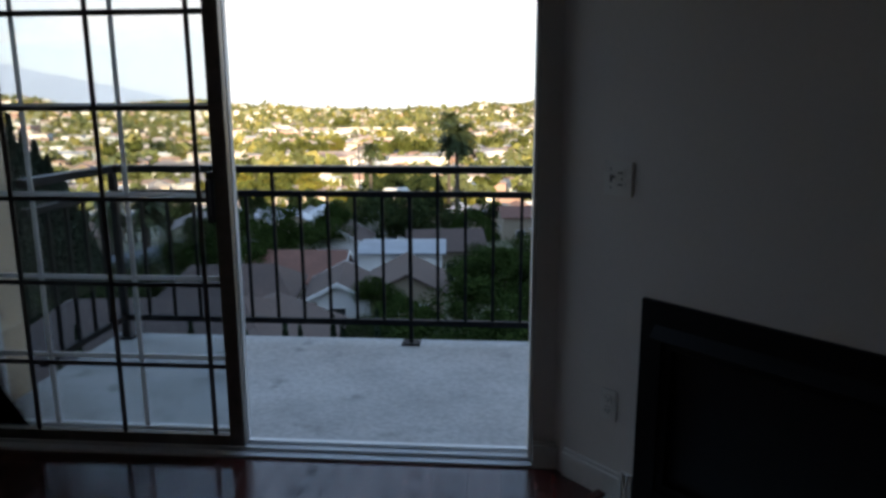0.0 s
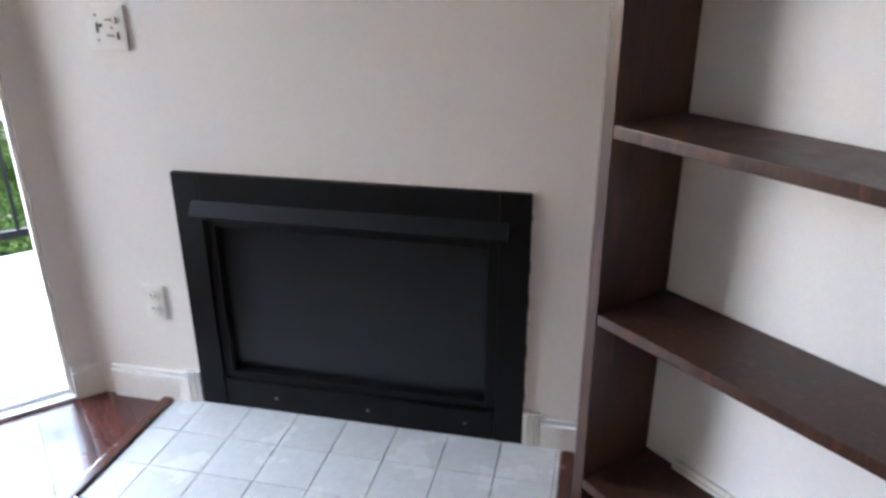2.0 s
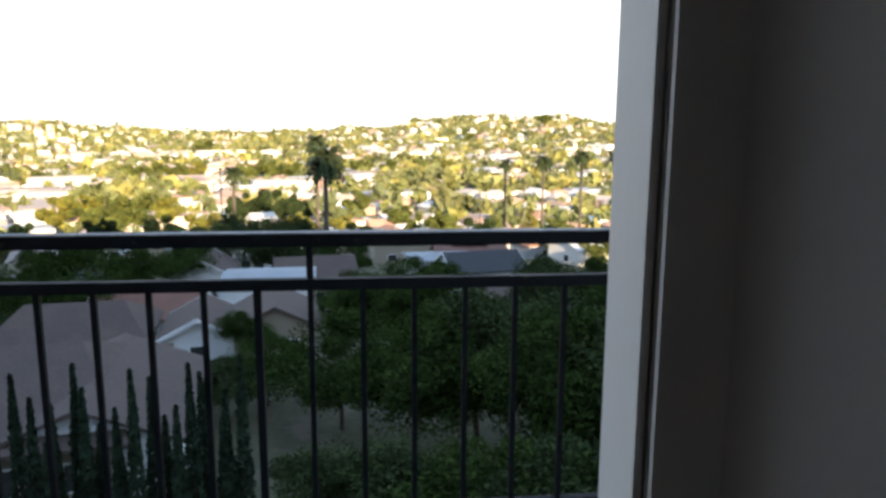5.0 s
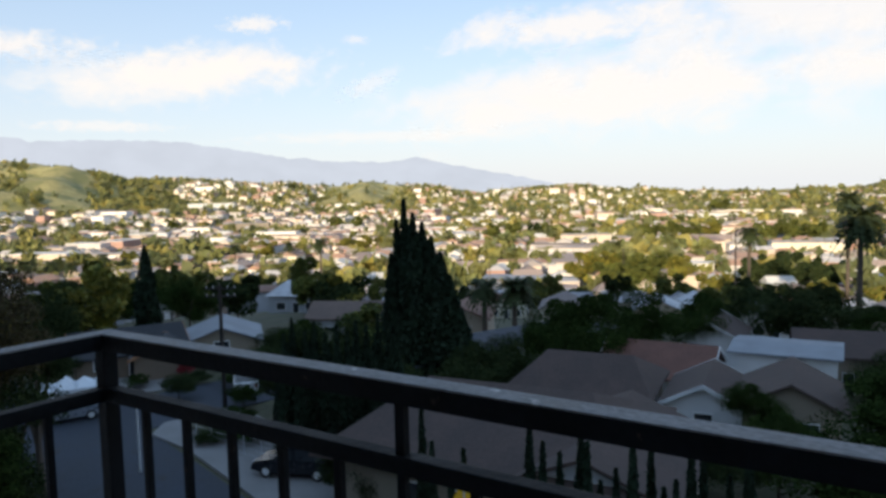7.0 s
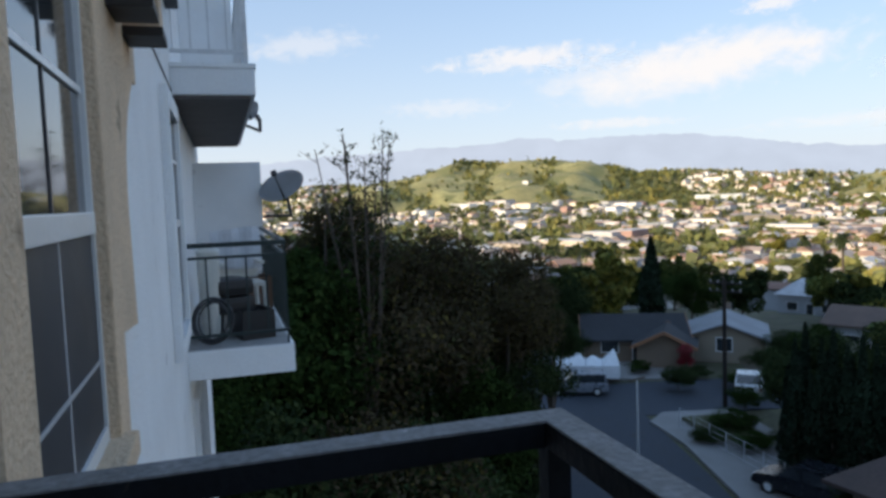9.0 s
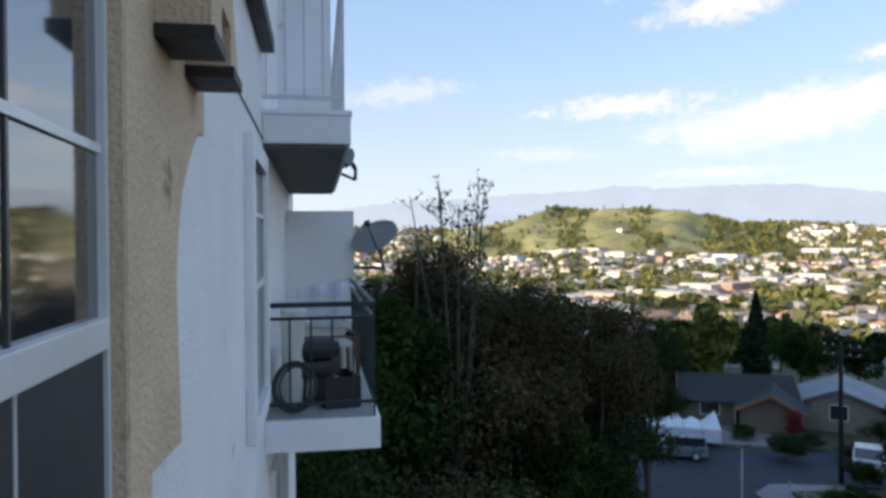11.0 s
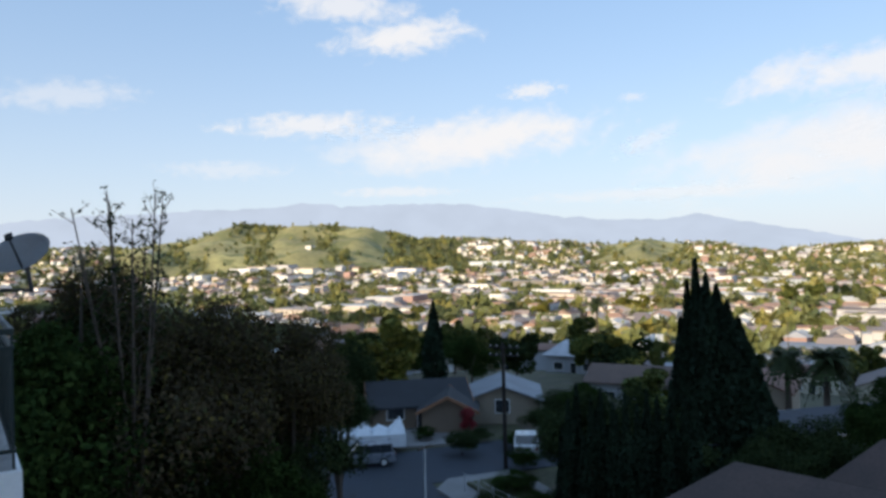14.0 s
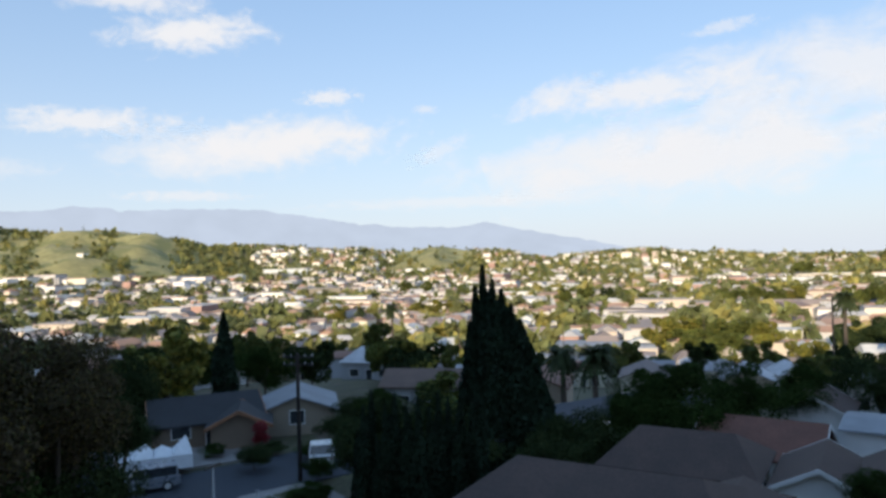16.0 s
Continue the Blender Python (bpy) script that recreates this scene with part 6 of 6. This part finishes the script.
for i in range(-104, 105):
    for j in range(-80, 81):
        u, v_ = i * 13.6 + tr.uniform(-1.5, 1.5), j * 17.8 + tr.uniform(-2.5, 2.5)
        x, y = u * CA - v_ * SA, u * SA + v_ * CA
        r, az = math.hypot(x, y), math.degrees(math.atan2(-x, y))
        if r < 74 or r > 1400 or not -34 < az < 97:
            tr.random()
            continue
        z = float(ground_z(x, y))
        steep = 0.004 if r > 850 and (54 < az < 80 or 36.5 < az < 43) and z > -16 else 1.0
        roll = tr.random()
        if r < 230:
            clear = not any(math.hypot(x - q[0], y - q[1]) < q[2] for q in ((-38, 50, 10), (-34, 72, 10), (-42, 76, 12), (-52, 44, 9), (-62, 36, 10)))
            if roll < (0.0 if r < 105 and -14 < az < 26 else 0.45 if r < 150 and -14 < az < 24 else 0.66) and clear and not (r < 92 and az > 38):
                k = tr.randrange(6)
                copy_thing(PROTOS[k], pose(x, y, z, 0, 0, 24 + 90 * tr.randrange(4) + tr.uniform(-6, 6)))
            for _ in range(tr.choice((0, 0, 1)) + (1 if r < 100 and az > 38 else 0)):
                kind = tr.choice(("leaf", "leaf", "leaf_dark", "leaf_bright"))
                tx, ty = x + tr.uniform(-8, 8), y + 8 + tr.uniform(-3, 3)
                tz = float(ground_z(tx, ty))
                tree("broadleaf_tree", tx, ty, tz + tr.uniform(5, 9.5), tr.uniform(3.0, 5.4), MID[kind][tr.randrange(2)], TRUNKS[tr.randrange(3)], {"leaf": "mid-green street tree in the valley", "leaf_dark": "dark green street tree in the valley", "leaf_bright": "yellow-green street tree in the valley"}[kind], "street trees in the valley")
        else:
            dense = (0.8 if r < 700 else 0.62 if r < 850 else 0.42 * steep) * (0.9 if az < 20 and r > 560 else 1.0)
            if roll < dense:
                big = tr.random() < (0.12 if 400 < r < 850 else 0.02)
                w, d = (tr.uniform(20, 38), tr.uniform(11, 17)) if big else (tr.uniform(8, 13), tr.uniform(6.5, 10))
                far_house(x, y, z, w, d, tr.uniform(5, 8) if big else tr.uniform(2.8, 5.5), 0 if big or tr.random() < 0.25 else tr.uniform(1.3, 2.4), GRID + tr.choice((0, math.pi / 2)) + tr.uniform(-0.15, 0.15), tr.choice((0, 0.0, 2.5)))
            # trees stand in groves between the open blocks
            grove = noise.noise(Vector((x / 75, y / 60, 3.0))) + 0.5 * noise.noise(Vector((x / 28, y / 28, 9.0)))
            lush = 0.2 if 12 < az < 60 and r < 850 else 0.1 if r < 800 else 0.02
            if steep < 1:
                grove = 1.0 if (gully(x, y) < -0.5 and z < top_of(az) - 10) or (68.3 < az < 71.6 and z > top_of(az) - 12) or 54 < az < 59.5 else -1.0
                lush = 0.0
            for _ in range(4):
                if tr.random() < (0.95 if grove > lush else 0.45 if steep == 1 else 0.03):
                    ft_pts.append((x + tr.uniform(-9, 9), y + tr.uniform(-11, 11), ((0.85 if r > 950 else 0.95 if r > 700 else 1.2) if grove > lush else 0.72) * (1.12 if az < 20 and r > 560 else 1.0)))
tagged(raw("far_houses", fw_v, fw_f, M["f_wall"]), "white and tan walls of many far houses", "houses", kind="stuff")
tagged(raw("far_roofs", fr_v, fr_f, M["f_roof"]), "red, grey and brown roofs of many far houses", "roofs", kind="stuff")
for h in PROTOS:
    for o in list(h.children_recursive):
        bpy.data.objects.remove(o)
    bpy.data.objects.remove(h)

# far trees: rough clumps of leaves, a star of shards each
g = np.random.default_rng(8)
tv, tf, nv = [], [], 0
for x, y, big_ in ft_pts:
    r = math.hypot(x, y)
    z = float(ground_z(x, y))
    s = g.uniform(2.4, 5.0) * big_
    tall = g.uniform(0.8, 1.35)
    n = 44 if r < 480 else 26 if r < 800 else 16
    p = crown_points(n, g, lobes=6, wide=s, tall=s * tall) + (x, y, z + s * tall * 0.9)
    # strips joined to one mass so that the clump is one island
    k_ = 0.34 if n > 20 else 0.46
    d1 = g.normal(size=(n, 3)) * s * k_
    d2 = g.normal(size=(n, 3)) * s * k_
    vv = np.concatenate([p, p + d1, p + d2])
    order = np.arange(n)
    tv.append(vv)
    ff = np.concatenate([np.stack([order, order + n, order + 2 * n], 1), np.stack([order[:-1], order[1:] + n, order[:-1] + 2 * n], 1)])
    tf.append(ff + nv)
    nv += 3 * n
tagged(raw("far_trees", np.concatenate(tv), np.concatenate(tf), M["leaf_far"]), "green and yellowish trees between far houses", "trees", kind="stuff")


# ---- street things ----
def car(name, m, paint, label, length=4.5, width=1.8, kind="suv", group=""):
    """A parked car: body, cabin glass, four wheels with rims, lamps and bumpers. It faces local +x."""
    c = thing(name, label, "car", m, group)
    L, W = length / 2, width / 2
    low = [(-L, 0.35), (-L, 0.85), (-L + 0.1, 0.98), (L - 1.15, 0.98), (L - 0.15, 0.82), (L, 0.62), (L, 0.35), (L - 0.4, 0.28), (-L + 0.4, 0.28)]
    bm = extrude_outline(low, -W, W, lambda u, s, v: (u, s, v))
    bmesh.ops.bevel(bm, geom=[e for e in bm.edges if abs(e.verts[0].co.y - e.verts[1].co.y) < 0.01], offset=0.06, segments=2, affect="EDGES")
    part("body", bm, paint, c)
    back = -L + (0.08 if kind == "suv" else 0.75)
    cab = [(back, 0.97), (back + 0.2, 1.55), (L - 2.0, 1.57), (L - 1.25, 0.97)]
    bm = extrude_outline(cab, -W + 0.12, W - 0.12, lambda u, s, v: (u, s, v))
    part("cabin_glass", bm, M["darkpane"], c, "dark car windows")
    part("roof_panel", boxes((back + 0.15, L - 1.95, -W + 0.1, W - 0.1, 1.55, 1.61), bevel=0.025), paint, c)
    for s in (-1, 1):
        for u0, u1 in ((back + 0.1, back + 0.2), (-0.15, -0.05)):
            part("pillar", boxes((u0, u1, s * (W - 0.125) - 0.02, s * (W - 0.125) + 0.02, 0.97, 1.56)), paint, c)
        for u in (-L + 0.85, L - 0.85):
            bm = bmesh.new()
            cyl(bm, (u, s * (W - 0.2), 0.33), (u, s * (W + 0.01), 0.33), 0.33, 0.33, 18)
            wh = part("wheel", bm, M["rubber"], c)
            bm = bmesh.new()
            cyl(bm, (u, s * (W + 0.011), 0.33), (u, s * (W + 0.02), 0.33), 0.2, 0.19, 14)
            part("rim", bm, M["alu"], wh)
        part("headlight", boxes((L - 0.06, L + 0.004, s * (W - 0.35) - 0.18, s * (W - 0.35) + 0.18, 0.62, 0.74), bevel=0.02), M["alu"], c)
        part("tail_light", boxes((-L - 0.004, -L + 0.05, s * (W - 0.2) - 0.1, s * (W - 0.2) + 0.1, 0.7, 0.9), bevel=0.02), M["redflower"], c)
    part("bumper", boxes((L - 0.08, L + 0.05, -W + 0.05, W - 0.05, 0.35, 0.5), bevel=0.03), M["darkstuff"], c)
    return c


RZ = GZ + 0.052
car("car", pose(-48.2, 25.4, RZ, 0, 0, 246), M["silver"], "silver estate car parked at the kerb", 4.6)
car("car", pose(-43.2, 36.6, GZ + 0.05, 0, 0, 140), M["whitepaint"], "white car parked in the side street", 4.3, kind="saloon")
car("car", pose(-27.6, 26.6, GZ + 0.172, 0, 0, 200), M["blackpaint"], "dark car parked on the concrete driveway", 4.6)
for i, (az, r) in enumerate(((28.6, 84), (30.0, 86.5), (31.2, 83.5), (28.0, 90), (29.5, 92), (25.6, 88))):
    x, y = at(az, r)
    car("car", pose(x, y, float(ground_z(x, y)) + 0.02, 0, 0, 40 + 20 * i), M["whitepaint"] if i % 3 else M["silver"], "parked car in a lot among trees", 4.4, group="cars in the lot")

tent = thing("canvas_canopy", "white peaked canvas canopy behind the parked car", "canopy", pose(-51.2, 27.6, GZ + 0.05, 0, 0, 62))
for k in range(4):
    x0 = -2.4 + 1.3 * k
    part("post", boxes((x0 - 0.03, x0 + 0.03, -1.1, -1.04, 0, 1.6)), M["whiterail"], tent)
    part("post", boxes((x0 - 0.03, x0 + 0.03, 1.04, 1.1, 0, 1.6)), M["whiterail"], tent)
    bm = bmesh.new()
    base = [bm.verts.new((x0 + dx, dy, 1.45)) for dx, dy in ((0, -1.2), (1.27, -1.2), (1.27, 1.2), (0, 1.2))]
    foot = [bm.verts.new((x0 + dx, dy, 0.5)) for dx, dy in ((0, -1.25), (1.27, -1.25), (1.27, 1.25), (0, 1.25))]
    tip = bm.verts.new((x0 + (0.5, 0.75, 0.55, 0.9)[k], 0.1 * k, (1.95, 2.25, 2.0, 2.5)[k]))
    for i in range(4):
        bm.faces.new((base[i], base[(i + 1) % 4], tip))
        bm.faces.new((foot[i], foot[(i + 1) % 4], base[(i + 1) % 4], base[i]))
    part("canvas", bm, M["canvas"], tent)

x, y = -41.1, 32.86
pole = thing("utility_pole", "dark wooden utility pole with crossarms", "utility pole", pose(x, y, GZ, 0, 0, 30))
bm = bmesh.new()
cyl(bm, (0, 0, -0.3), (0, 0, 8.75), 0.16, 0.11, 10)
part("mast", bm, M["eave"], pole)
for z in (7.9, 8.45):
    part("crossarm", boxes((-1.1, 1.1, 0.1, 0.2, z - 0.06, z + 0.06), bevel=0.01), M["eave"], pole)
    for dx in (-1.0, -0.5, 0.5, 1.0):
        bm = bmesh.new()
        cyl(bm, (dx, 0.15, z + 0.06), (dx, 0.15, z + 0.2), 0.04, 0.03, 8)
        part("insulator", bm, M["dish"], pole)
for az, r, h in ((-12.5, 150, 15), (-9, 190, 15), (11.5, 120, 16), (19.5, 260, 15), (57.6, 42, 4.5), (38.3, 200, 14), (-5, 140, 13), (30, 240, 14)):
    x, y = at(az, r)
    p2 = thing("street_lamp" if h < 6 else "light_mast", "thin grey metal lamp post by the street" if h < 6 else "tall thin pole among the houses", "pole", pose(x, y, float(ground_z(x, y)), 0, 0, az * 5))
    bm = bmesh.new()
    cyl(bm, (0, 0, -0.2), (0, 0, h), 0.07 if h < 6 else 0.16, 0.05 if h < 6 else 0.1, 8)
    part("mast", bm, M["whiterail"] if h < 6 else M["bark"], p2)
    part("arm", boxes((-0.6, 0.6, -0.05, 0.05, h - 0.1, h)), M["bark"], p2)

# yellow arrow sign
sign = thing("road_sign", "yellow diamond road sign with a black arrow", "road sign", look((-11.3, 17.2, -7.4), (-0.6, 0.3, -6.4)))
part("face", boxes((-0.27, 0.27, -0.27, 0.27, -0.008, 0.008), bevel=0.01, m=pose(0, 0, 0, 0, 0, 28)), M["yellow"], sign)
part("arrow", boxes((-0.04, 0.04, -0.17, 0.07, 0.009, 0.013), (-0.04, 0.14, 0.06, 0.13, 0.009, 0.013), m=pose(0, 0, 0, 0, 0, 15)), M["slot"], sign)
part("plate", boxes((-0.17, 0.17, -0.6, -0.4, -0.008, 0.008), bevel=0.01), M["yellow"], sign, "small yellow plate below")
part("mast", boxes((-0.025, 0.025, -6.1, 0.3, -0.05, -0.009)), M["dish"], sign)

# low wire fence by the driveway
fence = thing("wire_fence", "low grey wire fence along the driveway", "fence")
p0, p1 = Vector((-38.5, 27.4, GZ + 0.17)), Vector((-29.0, 26.6, GZ + 0.17))
for k in range(7):
    p = p0.lerp(p1, k / 6)
    bm = bmesh.new()
    cyl(bm, p, p + Vector((0, 0, 1.2)), 0.03, 0.03, 7)
    part("post", bm, M["dish"], fence)
for z in (0.15, 0.5, 0.85, 1.18):
    bm = bmesh.new()
    cyl(bm, p0 + Vector((0, 0, z)), p1 + Vector((0, 0, z)), 0.012, 0.012, 6)
    part("wire", bm, M["dish"], fence)

# red blossom by the tan house
x, y = at(54.0, 61.5)
tree("bush", x, y, GZ + 2.6, 1.3, crown_mesh(3000, 0.06, 77, M["redflower"], lobes=9), TRUNKS[1], "dark red flowering bush by the porch", cat="bush")
# blue tarpaulin roof far off
x, y = at(-8.1, 98)
z = float(ground_z(x, y)) + 4.57
tagged(part("tarpaulin", boxes((x - 2.6, x + 2.6, y - 1.1, y + 1.1, z, z + 0.06), bevel=0.02), M["bluetarp"]), "blue tarpaulin stretched over a far roof", "tarpaulin")

# ---- things on the neighbour's balcony ----
def dish_antenna(m, r, label, hold):
    inv = m.inverted()
    t = thing("satellite_dish", label, "satellite dish", m)
    bm = bmesh.new()
    rows_ = []
    for i in range(6):
        q = i / 5
        rows_.append([bm.verts.new((math.cos(a) * r * q * 1.12, 0.22 * r * (q * q), math.sin(a) * r * q)) for a in [k * math.tau / 22 for k in range(22)]] if i else [bm.verts.new((0, 0, 0))])
    for k in range(22):
        bm.faces.new((rows_[0][0], rows_[1][k], rows_[1][(k + 1) % 22]))
    for a, b in zip(rows_[1:], rows_[2:]):
        for k in range(22):
            bm.faces.new((a[k], b[k], b[(k + 1) % 22], a[(k + 1) % 22]))
    ex = bmesh.ops.solidify(bm, geom=bm.faces[:], thickness=0.012)
    part("reflector", bm, M["dish"], t, "", True)
    bm = bmesh.new()
    cyl(bm, (0, 0.1 * r, -r * 0.9), (0, r * 1.05, -r * 0.1), 0.014, 0.012, 8)
    part("arm", bm, M["darkstuff"], t)
    part("receiver", boxes((-0.04, 0.04, r * 1.0, r * 1.12, -r * 0.16, 0.04), bevel=0.01), M["darkstuff"], t)
    bm = bmesh.new()
    cyl(bm, (0, -0.02, -0.02), (0, -0.12, -0.1), 0.03, 0.03, 8)
    cyl(bm, (0, -0.12, -0.1), (0, -0.12, -0.08 - 1.3 * r), 0.022, 0.022, 8)
    cyl(bm, (0, -0.12, -0.08 - 1.25 * r), inv @ Vector(hold), 0.02, 0.02, 8)
    part("mast", bm, M["darkstuff"], t)
    return t


dish_antenna(pose(-11.45, 1.83, 1.62, 46, 20, -105), 0.29, "grey satellite dish on a bracket beside the balcony", (-11.66, 1.545, 1.25))
dish_antenna(pose(-11.0, 1.46, 2.62, 12, 10, -140), 0.13, "small grey satellite dish on the upper balcony", (-11.0, 1.33, 2.45))

ch = thing("garden_chair", "pale plastic garden chair draped with cloth", "chair", pose(-8.9, 1.15, 0.207, 0, 0, 100))
part("seat", boxes((-0.22, 0.22, -0.22, 0.22, 0.4, 0.44), bevel=0.015), M["plasticwhite"], ch)
part("backrest", boxes((-0.22, 0.22, 0.18, 0.23, 0.46, 0.92), bevel=0.02), M["plasticwhite"], ch)
for dx in (-0.19, 0.19):
    for dy in (-0.19, 0.19):
        bm = bmesh.new()
        cyl(bm, (dx * 1.1, dy * 1.1, 0), (dx, dy, 0.41), 0.022, 0.026, 8)
        part("leg", bm, M["plasticwhite"], ch)
    part("armrest", boxes((dx - 0.03, dx + 0.03, -0.2, 0.2, 0.62, 0.65), bevel=0.01), M["plasticwhite"], ch)
bm = bmesh.new()
bmesh.ops.create_grid(bm, x_segments=12, y_segments=16, size=0.5)
for v in bm.verts:
    u, w = v.co.x * 0.5, v.co.y
    v.co = Vector((u, 0.15 - 0.16 * abs(w) + 0.02 * math.sin(u * 30), 0.97 - abs(w) * 0.8 + 0.015 * math.sin(w * 17 + u * 9)))
cl = part("draped_cloth", bm, M["cloth"])
cl.matrix_world = pose(-8.9, 1.15, 0.207, 0, 0, 100) @ pose(0, 0.03, 0)
bmc = cl.modifiers.new("thick", "SOLIDIFY")
bmc.thickness = 0.006
tagged(cl, "pale crumpled cloth hanging over the garden chair", "cloth")
bn = thing("storage_bin", "white rounded plastic bin in the balcony corner", "bin", pose(-8.15, 0.86, 0.207))
bm = bmesh.new()
cyl(bm, (0, 0, 0), (0, 0, 0.8), 0.085, 0.1, 18)
part("body", bm, M["plasticwhite"], bn, "", False)
bm = bmesh.new()
cyl(bm, (0, 0, 0.801), (0, 0, 0.86), 0.11, 0.07, 18)
part("lid", bm, M["plasticwhite"], bn)
hs = thing("garden_hose", "coiled grey garden hose leaning on the railing", "hose", pose(-7.9, 0.9, 0.42, 78, 0, 60))
for k in range(4):
    bm = bmesh.new()
    R_, r_ = 0.165 + 0.016 * (k % 3), 0.01
    vs = [[bm.verts.new(((R_ + r_ * math.cos(b)) * math.cos(a), (R_ + r_ * math.cos(b)) * math.sin(a), r_ * math.sin(b) + 0.024 * k)) for b in [j * math.tau / 6 for j in range(6)]] for a in [i * math.tau / 32 for i in range(32)]]
    for i in range(32):
        for j in range(6):
            bm.faces.new((vs[i][j], vs[(i + 1) % 32][j], vs[(i + 1) % 32][(j + 1) % 6], vs[i][(j + 1) % 6]))
    part("coil", bm, M["hose"], hs, "", True)
gr = thing("barbecue_grill", "black covered barbecue grill on thin legs", "grill", pose(-8.35, 1.02, 0.207, 0, 0, 20))
part("bowl", boxes((-0.22, 0.22, -0.18, 0.18, 0.22, 0.38), bevel=0.06), M["darkstuff"], gr)
part("lid", boxes((-0.22, 0.22, -0.18, 0.18, 0.385, 0.54), bevel=0.07), M["darkstuff"], gr)
for dx in (-0.16, 0.16):
    for dy in (-0.12, 0.12):
        bm = bmesh.new()
        cyl(bm, (dx * 1.3, dy * 1.3, 0), (dx, dy, 0.24), 0.014, 0.014, 7)
        part("leg", bm, M["darkstuff"], gr)
cb = thing("cardboard_box", "brown cardboard box on the balcony deck", "box", pose(-9.6, 1.3, 0.207, 0, 0, 8))
part("carton", boxes((-0.22, 0.22, -0.16, 0.16, 0, 0.42), bevel=0.008), M["brownbox"], cb)
for s in (-1, 1):
    part("flap", boxes((-0.21, 0.21, -0.004, 0.15, 0, 0.006), m=pose(0, s * 0.155, 0.421, 25, 0, 0 if s < 0 else 180)), M["brownbox"], cb)
cr = thing("plastic_crate", "dark plastic crate with a pale bag inside", "crate", pose(-8.2, 1.22, 0.207, 0, 0, 15))
part("basket", boxes((-0.2, 0.2, -0.15, -0.135, 0, 0.26), (-0.2, 0.2, 0.135, 0.15, 0, 0.26), (-0.2, -0.185, -0.135, 0.135, 0, 0.26), (0.185, 0.2, -0.135, 0.135, 0, 0.26), (-0.185, 0.185, -0.135, 0.135, 0, 0.02)), M["darkstuff"], cr)
bm = bmesh.new()
bmesh.ops.create_icosphere(bm, subdivisions=3, radius=0.13)
for v in bm.verts:
    v.co *= 1 + 0.25 * noise.noise(v.co * 14)
    v.co.z *= 0.8
bg = part("plastic_bag", bm, M["cloth"])
bg.matrix_world = pose(-8.2, 1.22, 0.207 + 0.13)
tagged(bg, "crumpled pale plastic bag in a crate", "bag")

# far landmarks on the skyline
x, y = at(-24.2, 1150)
lm = thing("red_building", "orange-red building on the far hill", "building", pose(x, y, float(ground_z(x, y))))
part("wall", boxes((-16, 16, -8, 8, -2, 9), bevel=0.3), M["redbrick"], lm)
part("roof", boxes((-16.5, 16.5, -8.5, 8.5, 9, 10), bevel=0.2), M["redbrick"], lm)
x, y = at(1.6, 1290)
wt = thing("water_tank", "pale blue water tank on the skyline", "water tank", pose(x, y, float(ground_z(x, y))))
bm = bmesh.new()
cyl(bm, (0, 0, -2), (0, 0, 10), 13, 13, 28)
part("drum", bm, M["tankblue"], wt)
bm = bmesh.new()
cyl(bm, (0, 0, 10.01), (0, 0, 12), 13.2, 3, 28)
part("lid", bm, M["tankblue"], wt)

# ---- floor planks, last ----
pk = random.Random(3)
PW, PL = 0.127, 1.21
for i in range(int((E_SIDE + 0.05 - W_SIDE) / PW) + 1):
    y1 = -0.002
    cut = pk.uniform(0.3, PL)
    while y1 > -3.7:
        y0 = max(y1 - cut, -3.7)
        x0 = W_SIDE + 0.004 + i * PW
        part("plank", boxes((x0 + 0.0006, x0 + PW - 0.0006, y0 + 0.0008, y1 - 0.0008, -0.0119, 0.0), bevel=0.0012), M["plank"], floor)
        y1, cut = y0, PL
